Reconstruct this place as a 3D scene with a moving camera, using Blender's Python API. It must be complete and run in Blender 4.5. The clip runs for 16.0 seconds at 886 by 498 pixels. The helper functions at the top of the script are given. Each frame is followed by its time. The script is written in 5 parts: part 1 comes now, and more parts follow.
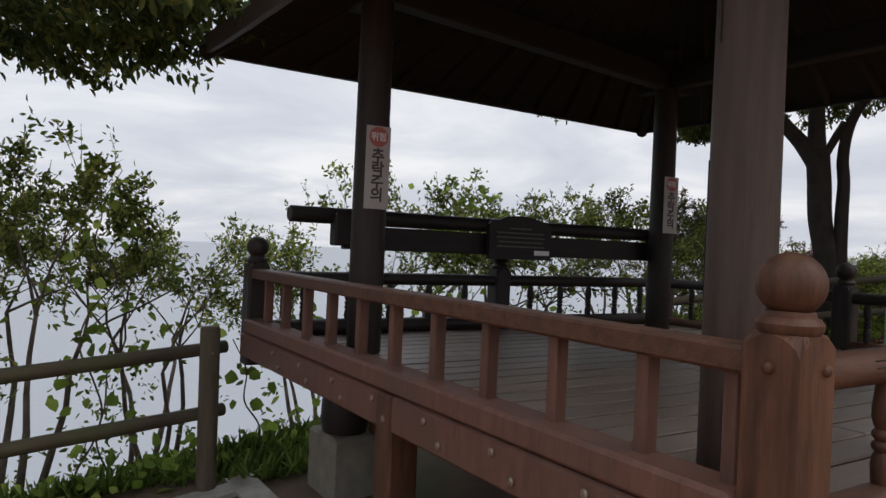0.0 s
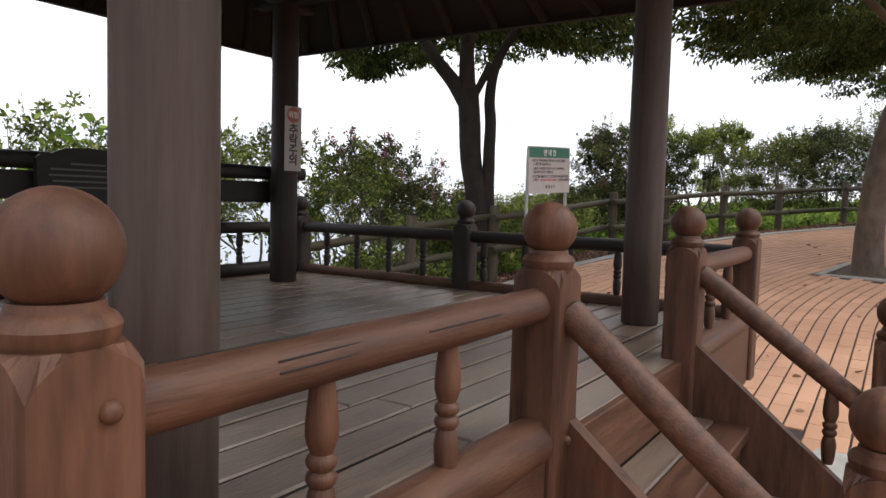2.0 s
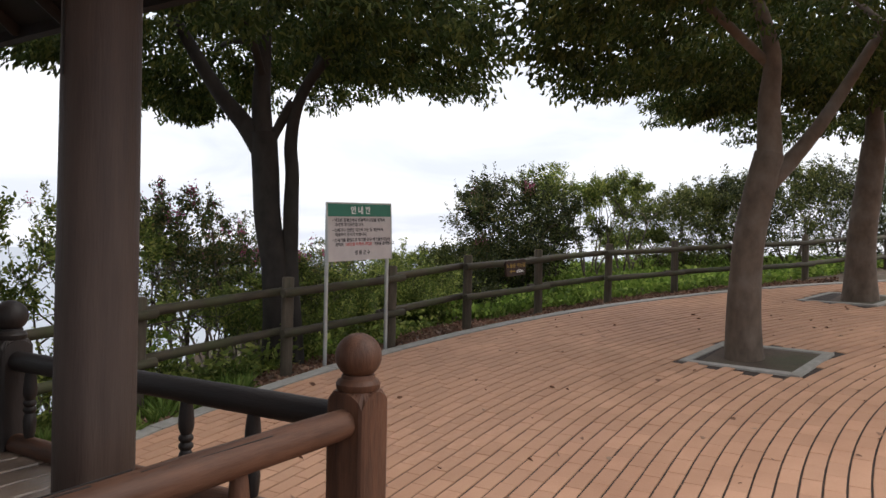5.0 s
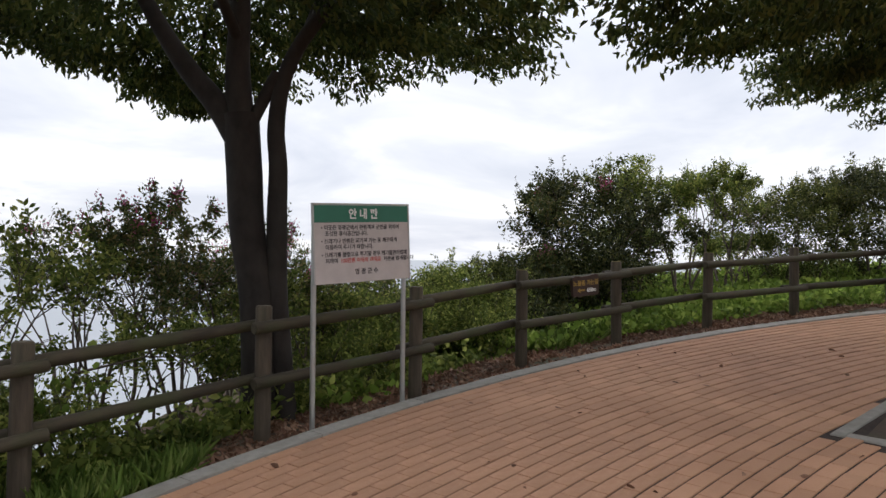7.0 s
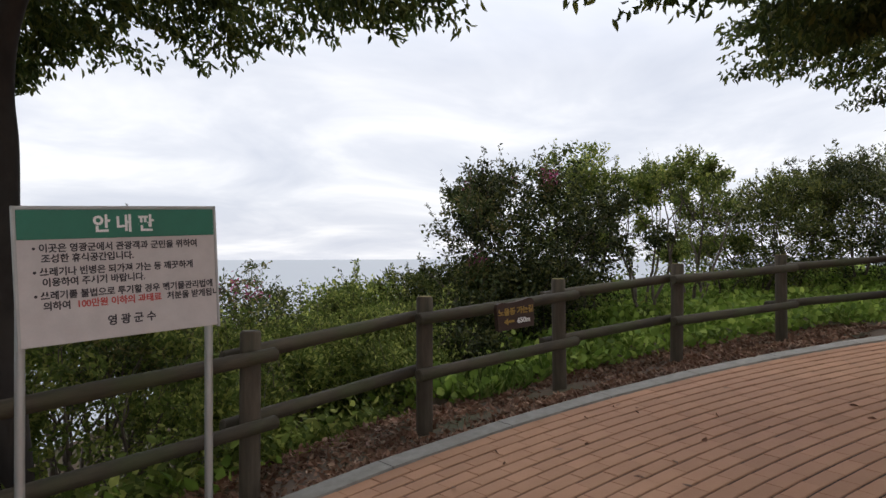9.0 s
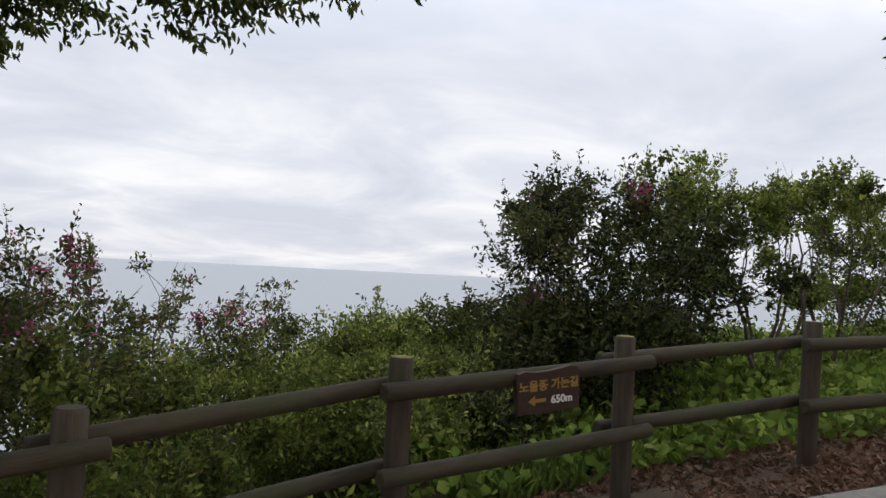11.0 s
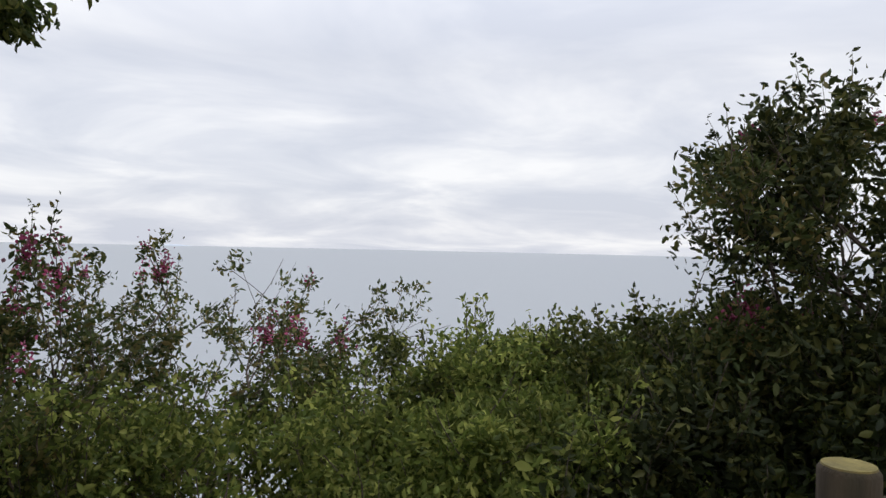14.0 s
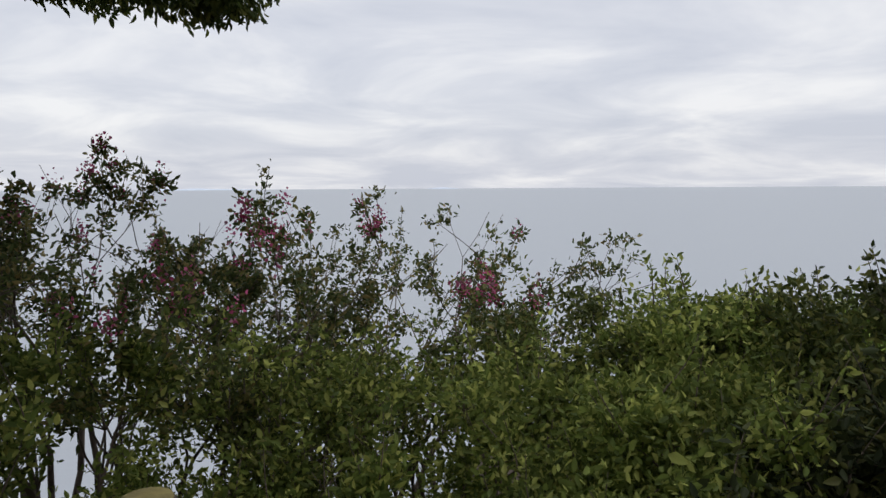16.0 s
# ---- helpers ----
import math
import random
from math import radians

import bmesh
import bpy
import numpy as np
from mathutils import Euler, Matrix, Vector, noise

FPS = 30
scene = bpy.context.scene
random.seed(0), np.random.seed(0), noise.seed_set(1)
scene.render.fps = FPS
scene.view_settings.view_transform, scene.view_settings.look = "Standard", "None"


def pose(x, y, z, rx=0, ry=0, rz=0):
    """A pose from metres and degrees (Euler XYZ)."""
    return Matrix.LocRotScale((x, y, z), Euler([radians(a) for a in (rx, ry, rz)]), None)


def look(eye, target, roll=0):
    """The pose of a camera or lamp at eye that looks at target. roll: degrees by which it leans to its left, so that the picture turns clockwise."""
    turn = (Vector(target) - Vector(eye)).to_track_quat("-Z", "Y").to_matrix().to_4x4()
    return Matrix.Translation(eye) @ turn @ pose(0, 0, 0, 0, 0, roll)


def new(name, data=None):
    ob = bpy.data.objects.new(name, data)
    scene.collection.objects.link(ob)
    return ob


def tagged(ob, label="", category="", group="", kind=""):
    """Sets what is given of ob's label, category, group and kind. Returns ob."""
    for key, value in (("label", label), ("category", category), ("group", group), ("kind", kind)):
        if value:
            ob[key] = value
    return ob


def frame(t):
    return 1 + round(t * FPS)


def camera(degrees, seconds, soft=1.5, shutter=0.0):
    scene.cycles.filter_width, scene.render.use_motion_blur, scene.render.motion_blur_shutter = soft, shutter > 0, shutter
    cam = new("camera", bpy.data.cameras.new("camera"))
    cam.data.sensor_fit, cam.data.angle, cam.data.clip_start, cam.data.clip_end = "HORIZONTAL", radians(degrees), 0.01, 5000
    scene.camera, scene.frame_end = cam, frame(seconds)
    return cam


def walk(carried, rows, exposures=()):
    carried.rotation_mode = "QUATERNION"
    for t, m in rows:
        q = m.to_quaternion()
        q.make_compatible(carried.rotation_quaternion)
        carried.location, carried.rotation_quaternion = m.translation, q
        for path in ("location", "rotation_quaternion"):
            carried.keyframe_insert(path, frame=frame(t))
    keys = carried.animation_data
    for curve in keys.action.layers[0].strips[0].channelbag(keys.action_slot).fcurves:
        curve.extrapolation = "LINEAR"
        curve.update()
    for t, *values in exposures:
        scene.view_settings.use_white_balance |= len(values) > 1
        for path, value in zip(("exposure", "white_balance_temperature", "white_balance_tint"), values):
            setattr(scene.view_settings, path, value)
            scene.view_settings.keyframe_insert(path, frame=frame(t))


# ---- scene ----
cam = camera(64.8, 16.0)
PATH = [
    (0, (0.187, 2.706, 1.674), (1.265, 4.391, 1.671), 2.5),
    (0.5, (0.39, 2.703, 1.687), (1.64, 4.264, 1.646), 3.4),
    (1, (0.598, 2.712, 1.664), (2.022, 4.116, 1.606), 1.9),
    (1.5, (0.881, 2.789, 1.673), (2.438, 4.038, 1.554), 2.1),
    (2, (1.184, 2.78, 1.693), (2.844, 3.886, 1.553), 1.6),
    (2.5, (1.548, 2.691, 1.764), (3.239, 3.758, 1.735), 2.1),
    (3, (1.922, 2.651, 1.758), (3.66, 3.641, 1.725), 3.6),
    (3.5, (2.371, 2.627, 1.83), (4.17, 3.499, 1.785), 3.0),
    (4, (2.794, 2.523, 1.884), (4.572, 3.438, 1.879), 1.6),
    (5.1, (3.82, 2.28, 1.95), (5.54, 3.3, 1.955), 1.1),
    (6.3, (5.04, 2.897, 2.018), (6.652, 4.08, 2.042), 0.8),
    (6.5, (5.274, 2.937, 2.024), (6.887, 4.119, 2.035), 0.5),
    (7, (5.72, 3.001, 2.028), (7.316, 4.206, 2.049), 0.5),
    (7.5, (6.308, 3.203, 2.07), (7.935, 4.365, 2.039), 0.2),
    (8, (6.797, 3.395, 2.131), (8.48, 4.476, 2.138), 0.6),
    (10.5, (9.301, 4.127, 2.271), (10.844, 5.398, 2.331), 0.5),
    (11, (9.688, 4.254, 2.327), (11.142, 5.626, 2.389), 2.9),
    (11.5, (10.148, 4.44, 2.389), (11.534, 5.879, 2.484), 1.1),
    (12, (10.553, 4.603, 2.391), (11.861, 6.111, 2.506), 1.2),
    (12.5, (10.953, 4.852, 2.353), (12.09, 6.496, 2.39), 3.3),
    (13, (11.359, 5.043, 2.394), (12.421, 6.738, 2.393), 2.4),
    (13.5, (11.784, 5.142, 2.447), (12.698, 6.921, 2.442), 1.3),
    (14, (12.201, 5.306, 2.427), (12.949, 7.161, 2.421), 1.3),
    (14.5, (12.771, 5.483, 2.453), (13.187, 7.438, 2.382), -1.9),
    (15, (12.775, 5.397, 2.502), (13.022, 7.379, 2.387), -0.3),
    (15.5, (12.777, 5.445, 2.44), (12.896, 7.438, 2.323), 1.9),
    (16, (12.682, 5.379, 2.53), (12.713, 7.37, 2.345), -0.3),
]
EXPOSURES = [(0, -0.1), (0.8, 0.32), (1.5, 0.72), (2.5, 0.75), (4.2, 0.57), (6.3, 0.28), (8.2, 0.25), (10.3, 0.05), (14, 0.02), (16, -0.12)]
walk(cam, [(t, look(eye, target, roll)) for t, eye, target, roll in PATH], EXPOSURES)

# ---- world, sun, exposure ----
world = bpy.data.worlds.new("overcast_sky")
scene.world = world
world.use_nodes = True
wn, wl = world.node_tree.nodes, world.node_tree.links
wn.clear()
w_out = wn.new("ShaderNodeOutputWorld")
w_bg = wn.new("ShaderNodeBackground")
w_sky = wn.new("ShaderNodeTexSky")
w_sky.sky_type = "NISHITA"
w_sky.sun_disc = False
w_sky.sun_elevation = radians(48)
w_sky.sun_rotation = radians(149)
w_sky.air_density, w_sky.dust_density = 1.0, 3.0
w_co = wn.new("ShaderNodeTexCoord")
w_sep = wn.new("ShaderNodeSeparateXYZ")
wl.new(w_co.outputs["Generated"], w_sep.inputs[0])
# flatten the view direction onto a cloud layer
w_den = wn.new("ShaderNodeMath")
w_den.operation = "ADD"
w_den.inputs[1].default_value = 0.16
wl.new(w_sep.outputs[2], w_den.inputs[0])
w_max = wn.new("ShaderNodeMath")
w_max.operation = "MAXIMUM"
w_max.inputs[1].default_value = 0.08
wl.new(w_den.outputs[0], w_max.inputs[0])
w_dx = wn.new("ShaderNodeMath")
w_dx.operation = "DIVIDE"
w_dy = wn.new("ShaderNodeMath")
w_dy.operation = "DIVIDE"
wl.new(w_sep.outputs[0], w_dx.inputs[0])
wl.new(w_max.outputs[0], w_dx.inputs[1])
wl.new(w_sep.outputs[1], w_dy.inputs[0])
wl.new(w_max.outputs[0], w_dy.inputs[1])
w_cmb = wn.new("ShaderNodeCombineXYZ")
wl.new(w_dx.outputs[0], w_cmb.inputs[0])
wl.new(w_dy.outputs[0], w_cmb.inputs[1])
w_noise = wn.new("ShaderNodeTexNoise")
w_noise.inputs["Scale"].default_value = 0.95
w_noise.inputs["Detail"].default_value = 5.0
w_noise.inputs["Roughness"].default_value = 0.55
w_noise.inputs["Distortion"].default_value = 0.5
wl.new(w_cmb.outputs[0], w_noise.inputs["Vector"])
w_ramp = wn.new("ShaderNodeValToRGB")
w_ramp.color_ramp.elements[0].position = 0.36
w_ramp.color_ramp.elements[0].color = (0.68, 0.71, 0.80, 1)
w_ramp.color_ramp.elements[1].position = 0.66
w_ramp.color_ramp.elements[1].color = (1.0, 1.0, 1.02, 1)
w_mid = w_ramp.color_ramp.elements.new(0.5)
w_mid.color = (0.79, 0.81, 0.88, 1)
wl.new(w_noise.outputs[0], w_ramp.inputs[0])
# an overcast sky is brightest overhead
w_grad = wn.new("ShaderNodeMapRange")
w_grad.inputs["From Min"].default_value = 0.25
w_grad.inputs["From Max"].default_value = 1.0
w_grad.inputs["To Min"].default_value = 1.0
w_grad.inputs["To Max"].default_value = 2.3
wl.new(w_sep.outputs[2], w_grad.inputs["Value"])
w_cl = wn.new("ShaderNodeVectorMath")
w_cl.operation = "SCALE"
wl.new(w_ramp.outputs[0], w_cl.inputs[0])
wl.new(w_grad.outputs[0], w_cl.inputs["Scale"])
w_sk = wn.new("ShaderNodeVectorMath")
w_sk.operation = "SCALE"
w_sk.inputs["Scale"].default_value = 0.09
wl.new(w_sky.outputs[0], w_sk.inputs[0])
w_mix = wn.new("ShaderNodeMix")
w_mix.data_type = "RGBA"
w_mix.inputs[0].default_value = 0.86
wl.new(w_sk.outputs[0], w_mix.inputs[6])
wl.new(w_cl.outputs[0], w_mix.inputs[7])
wl.new(w_mix.outputs[2], w_bg.inputs[0])
w_bg.inputs[1].default_value = 1.06
wl.new(w_bg.outputs[0], w_out.inputs[0])

sun_data = bpy.data.lights.new("sun", "SUN")
sun_data.energy = 1.0
sun_data.angle = radians(35)
sun_data.color = (1.0, 0.95, 0.88)
sun = new("sun", sun_data)
sun.matrix_world = look((17, -12, 20), (8, 3, 0))


# ---- materials ----
def nodes_of(name):
    m = bpy.data.materials.new(name)
    m.use_nodes = True
    nt = m.node_tree
    return m, nt.nodes, nt.links, nt.nodes["Principled BSDF"]


def surface(name, a, b, scale=6.0, stretch=(1, 1, 1), rough=0.7, bump=0.25, grain=60.0, per="object", spread=0.25, metal=0.0, dirt=None, dirt_amount=0.5, spec=0.3):
    """Two-scale procedural surface: broad patches from a to b, fine grain as relief, each piece a little lighter or darker."""
    m, n, l, p = nodes_of(name)
    co = n.new("ShaderNodeTexCoord")
    mp = n.new("ShaderNodeMapping")
    mp.inputs["Scale"].default_value = stretch
    l.new(co.outputs["Object"], mp.inputs[0])
    big = n.new("ShaderNodeTexNoise")
    big.inputs["Scale"].default_value = scale
    big.inputs["Detail"].default_value = 5
    big.inputs["Roughness"].default_value = 0.6
    l.new(mp.outputs[0], big.inputs["Vector"])
    fine = n.new("ShaderNodeTexNoise")
    fine.inputs["Scale"].default_value = grain
    fine.inputs["Detail"].default_value = 4
    l.new(mp.outputs[0], fine.inputs["Vector"])
    ramp = n.new("ShaderNodeValToRGB")
    ramp.color_ramp.elements[0].position = 0.3
    ramp.color_ramp.elements[0].color = (*a, 1)
    ramp.color_ramp.elements[1].position = 0.7
    ramp.color_ramp.elements[1].color = (*b, 1)
    l.new(big.outputs[0], ramp.inputs[0])
    col = ramp.outputs[0]
    if dirt:
        dn = n.new("ShaderNodeTexNoise")
        dn.inputs["Scale"].default_value = scale * 0.37
        dn.inputs["Detail"].default_value = 6
        l.new(co.outputs["Object"], dn.inputs["Vector"])
        dr = n.new("ShaderNodeMapRange")
        dr.inputs["From Min"].default_value = 0.48
        dr.inputs["From Max"].default_value = 0.72
        dr.inputs["To Max"].default_value = dirt_amount
        l.new(dn.outputs[0], dr.inputs["Value"])
        mx = n.new("ShaderNodeMix")
        mx.data_type = "RGBA"
        l.new(dr.outputs[0], mx.inputs[0])
        l.new(col, mx.inputs[6])
        mx.inputs[7].default_value = (*dirt, 1)
        col = mx.outputs[2]
    hsv = n.new("ShaderNodeHueSaturation")
    l.new(col, hsv.inputs["Color"])
    if per == "object":
        rnd = n.new("ShaderNodeObjectInfo").outputs["Random"]
    else:
        rnd = n.new("ShaderNodeNewGeometry").outputs["Random Per Island"]
    add = n.new("ShaderNodeMath")
    add.operation = "ADD"
    l.new(rnd, add.inputs[0])
    l.new(fine.outputs[0], add.inputs[1])
    vr = n.new("ShaderNodeMapRange")
    vr.inputs["From Min"].default_value = 0.2
    vr.inputs["From Max"].default_value = 1.8
    vr.inputs["To Min"].default_value = 1 - spread
    vr.inputs["To Max"].default_value = 1 + spread
    l.new(add.outputs[0], vr.inputs["Value"])
    l.new(vr.outputs[0], hsv.inputs["Value"])
    l.new(hsv.outputs[0], p.inputs["Base Color"])
    rr = n.new("ShaderNodeMapRange")
    rr.inputs["To Min"].default_value = max(0.05, rough - 0.14)
    rr.inputs["To Max"].default_value = min(1.0, rough + 0.14)
    l.new(big.outputs[0], rr.inputs["Value"])
    l.new(rr.outputs[0], p.inputs["Roughness"])
    p.inputs["Metallic"].default_value = metal
    p.inputs["Specular IOR Level"].default_value = spec
    bp = n.new("ShaderNodeBump")
    bp.inputs["Strength"].default_value = bump
    bp.inputs["Distance"].default_value = 0.006
    l.new(fine.outputs[0], bp.inputs["Height"])
    l.new(bp.outputs[0], p.inputs["Normal"])
    return m


def foliage(name, a, b, c, trans=0.35):
    """Leaf surface: each leaf its own tone between three greens, some light shining through."""
    m, n, l, p = nodes_of(name)
    geo = n.new("ShaderNodeNewGeometry")
    ramp = n.new("ShaderNodeValToRGB")
    ramp.color_ramp.elements[0].color = (*a, 1)
    ramp.color_ramp.elements[1].color = (*c, 1)
    e = ramp.color_ramp.elements.new(0.6)
    e.color = (*b, 1)
    l.new(geo.outputs["Random Per Island"], ramp.inputs[0])
    co = n.new("ShaderNodeTexCoord")
    nz = n.new("ShaderNodeTexNoise")
    nz.inputs["Scale"].default_value = 2.4
    nz.inputs["Detail"].default_value = 3
    l.new(co.outputs["Object"], nz.inputs["Vector"])
    vr = n.new("ShaderNodeMapRange")
    vr.inputs["From Min"].default_value = 0.3
    vr.inputs["From Max"].default_value = 0.7
    vr.inputs["To Min"].default_value = 0.5
    vr.inputs["To Max"].default_value = 1.45
    l.new(nz.outputs[0], vr.inputs["Value"])
    hsv = n.new("ShaderNodeHueSaturation")
    l.new(ramp.outputs[0], hsv.inputs["Color"])
    l.new(vr.outputs[0], hsv.inputs["Value"])
    l.new(hsv.outputs[0], p.inputs["Base Color"])
    p.inputs["Roughness"].default_value = 0.6
    p.inputs["Specular IOR Level"].default_value = 0.18
    tr = n.new("ShaderNodeBsdfTranslucent")
    l.new(hsv.outputs[0], tr.inputs["Color"])
    mix = n.new("ShaderNodeMixShader")
    mix.inputs[0].default_value = trans
    l.new(p.outputs[0], mix.inputs[1])
    l.new(tr.outputs[0], mix.inputs[2])
    l.new(mix.outputs[0], n["Material Output"].inputs[0])
    return m


def plain(name, c, rough=0.6, metal=0.0, spec=0.4):
    return surface(name, tuple(v * 0.92 for v in c), tuple(min(1, v * 1.06) for v in c), scale=9, rough=rough, bump=0.05, grain=90, spread=0.05, metal=metal, spec=spec)


WOOD = surface("stained_wood", (0.034, 0.0145, 0.008), (0.108, 0.048, 0.0265), scale=5, stretch=(5, 5, 0.7), rough=0.55, bump=0.3, grain=30, spread=0.22, dirt=(0.06, 0.033, 0.022), spec=0.25)
WOOD_X = surface("stained_wood_long", (0.034, 0.0145, 0.008), (0.108, 0.048, 0.0265), scale=5, stretch=(0.7, 5, 5), rough=0.55, bump=0.3, grain=30, spread=0.22, dirt=(0.06, 0.033, 0.022), spec=0.25)
# darker wood copies: shade on the north and east railings painted in
WOOD_DARK = surface("dark_shaded_wood", (0.012, 0.009, 0.008), (0.027, 0.019, 0.016), scale=5, stretch=(4, 4, 0.7), rough=0.55, bump=0.3, grain=30, spread=0.2)
WOOD_DARK_X = surface("dark_shaded_wood_long", (0.012, 0.009, 0.008), (0.027, 0.019, 0.016), scale=5, stretch=(0.7, 4, 4), rough=0.55, bump=0.3, grain=30, spread=0.2)
WOOD_RED = surface("reddish_wood", (0.075, 0.034, 0.024), (0.13, 0.062, 0.044), scale=6, stretch=(5, 5, 0.7), rough=0.6, bump=0.25, grain=30, spread=0.2, dirt=(0.06, 0.04, 0.03))
DECKWOOD = surface("weathered_deck_wood", (0.08, 0.053, 0.038), (0.19, 0.136, 0.1), scale=4, stretch=(0.5, 5, 5), rough=0.36, bump=0.35, grain=36, spread=0.3, dirt=(0.2, 0.17, 0.15), dirt_amount=0.45, spec=0.5)
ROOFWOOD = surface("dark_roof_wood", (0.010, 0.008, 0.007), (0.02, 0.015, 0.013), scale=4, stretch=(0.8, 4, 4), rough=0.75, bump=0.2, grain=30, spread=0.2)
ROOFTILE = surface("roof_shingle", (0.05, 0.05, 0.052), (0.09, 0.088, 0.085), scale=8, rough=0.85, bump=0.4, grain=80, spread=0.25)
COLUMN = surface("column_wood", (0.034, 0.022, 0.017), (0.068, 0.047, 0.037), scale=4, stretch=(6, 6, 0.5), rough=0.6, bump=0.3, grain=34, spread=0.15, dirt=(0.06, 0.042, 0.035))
# same column wood with the north side's shade put into its colour
COLUMN_SHADED = surface("shaded_column_wood", (0.016, 0.012, 0.010), (0.034, 0.025, 0.021), scale=4, stretch=(6, 6, 0.5), rough=0.6, bump=0.3, grain=34, spread=0.15)
JOINT_DARK = surface("joint_near_black", (0.008, 0.007, 0.006), (0.018, 0.014, 0.012), scale=14, rough=0.95, bump=0.3, grain=120, spread=0.2)
BLACKWOOD = surface("dark_stained_log", (0.010, 0.008, 0.0075), (0.02, 0.016, 0.014), scale=5, stretch=(0.6, 5, 5), rough=0.6, bump=0.3, grain=34, spread=0.15)
FENCEWOOD = surface("weathered_fence_log", (0.048, 0.037, 0.026), (0.105, 0.081, 0.056), scale=5, stretch=(5, 5, 0.6), rough=0.8, bump=0.4, grain=36, spread=0.2, dirt=(0.07, 0.08, 0.045), dirt_amount=0.6)
FENCEWOOD_X = surface("weathered_fence_rail", (0.036, 0.03, 0.02), (0.082, 0.066, 0.042), scale=5, stretch=(0.6, 5, 5), rough=0.8, bump=0.4, grain=36, spread=0.2, dirt=(0.05, 0.066, 0.022), dirt_amount=0.65)
BRICK = surface("clay_paver", (0.36, 0.19, 0.111), (0.47, 0.265, 0.163), scale=11, rough=0.8, bump=0.35, grain=130, spread=0.13, dirt=(0.28, 0.15, 0.105), dirt_amount=0.5, spec=0.25)
BRICK_M = surface("clay_paver_field", (0.36, 0.19, 0.111), (0.47, 0.265, 0.163), scale=1.3, rough=0.8, bump=0.35, grain=90, per="island", spread=0.13, dirt=(0.28, 0.15, 0.105), dirt_amount=0.5, spec=0.25)
SAND = surface("joint_sand", (0.03, 0.02, 0.015), (0.06, 0.04, 0.03), scale=20, rough=0.95, bump=0.4, grain=200, spread=0.2)
KERB = surface("granite_kerb", (0.23, 0.215, 0.19), (0.33, 0.31, 0.275), scale=14, rough=0.85, bump=0.3, grain=200, spread=0.14, dirt=(0.2, 0.18, 0.15))
ENDGRAIN = surface("lichened_end_grain", (0.16, 0.13, 0.05), (0.30, 0.25, 0.09), scale=18, rough=0.9, bump=0.3, grain=90, spread=0.2, dirt=(0.12, 0.11, 0.08), dirt_amount=0.6)
CONCRETE = surface("old_concrete", (0.15, 0.135, 0.11), (0.24, 0.22, 0.18), scale=7, rough=0.9, bump=0.4, grain=80, spread=0.15, dirt=(0.12, 0.115, 0.075))
SOIL = surface("soil_and_litter", (0.06, 0.042, 0.03), (0.12, 0.08, 0.055), scale=3, rough=0.95, bump=0.7, grain=40, spread=0.3, dirt=(0.05, 0.065, 0.025), dirt_amount=0.8)
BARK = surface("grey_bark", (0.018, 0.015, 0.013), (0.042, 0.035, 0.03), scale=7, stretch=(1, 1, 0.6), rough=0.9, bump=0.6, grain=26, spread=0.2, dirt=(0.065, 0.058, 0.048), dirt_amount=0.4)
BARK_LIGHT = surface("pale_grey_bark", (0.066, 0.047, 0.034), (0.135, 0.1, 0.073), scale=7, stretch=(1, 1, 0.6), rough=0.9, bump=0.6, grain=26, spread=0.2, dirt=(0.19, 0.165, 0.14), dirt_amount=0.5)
TWIG = surface("shrub_twig", (0.06, 0.045, 0.035), (0.12, 0.095, 0.075), scale=9, rough=0.85, bump=0.3, grain=50, spread=0.2)
LEAF_TREE = foliage("zelkova_leaf", (0.03, 0.046, 0.013), (0.06, 0.084, 0.021), (0.15, 0.155, 0.04), 0.45)
LEAF_BUSH = foliage("myrtle_leaf", (0.06, 0.09, 0.02), (0.14, 0.18, 0.042), (0.33, 0.34, 0.085), 0.58)
LEAF_MYRTLE = foliage("crape_myrtle_leaf", (0.042, 0.058, 0.02), (0.082, 0.105, 0.033), (0.21, 0.165, 0.06), 0.42)
LEAF_DARK = foliage("dark_shrub_leaf", (0.018, 0.026, 0.009), (0.038, 0.05, 0.015), (0.12, 0.12, 0.035), 0.28)
LEAF_LIME = foliage("vine_leaf", (0.07, 0.1, 0.022), (0.16, 0.205, 0.045), (0.4, 0.42, 0.11), 0.5)
LEAF_OLIVE = foliage("olive_leaf", (0.04, 0.054, 0.016), (0.085, 0.105, 0.028), (0.22, 0.22, 0.06), 0.4)
LEAF_BRIGHT = foliage("bright_vine_leaf", (0.1, 0.165, 0.026), (0.2, 0.29, 0.05), (0.36, 0.44, 0.1), 0.5)
GRASS = foliage("grass_blade", (0.075, 0.125, 0.024), (0.14, 0.21, 0.042), (0.25, 0.3, 0.085), 0.45)
LITTER = foliage("dead_leaf", (0.14, 0.072, 0.045), (0.23, 0.125, 0.08), (0.33, 0.22, 0.15), 0.1)
FLOWER = foliage("magenta_blossom", (0.30, 0.05, 0.12), (0.42, 0.08, 0.18), (0.25, 0.12, 0.16), 0.3)
STEEL = plain("galvanised_tube", (0.42, 0.42, 0.4), rough=0.45, metal=0.7)
BOLT = plain("bolt_cap", (0.2, 0.15, 0.12), rough=0.4, metal=0.6)
SIGNWHITE = plain("sign_panel_white", (0.52, 0.475, 0.45), rough=0.45)
SIGNGREEN = plain("sign_header_green", (0.03, 0.17, 0.11), rough=0.4)
SIGNTEXT = plain("sign_lettering_dark", (0.04, 0.035, 0.04), rough=0.6)
SIGNRED = plain("sign_red", (0.45, 0.07, 0.06), rough=0.5)
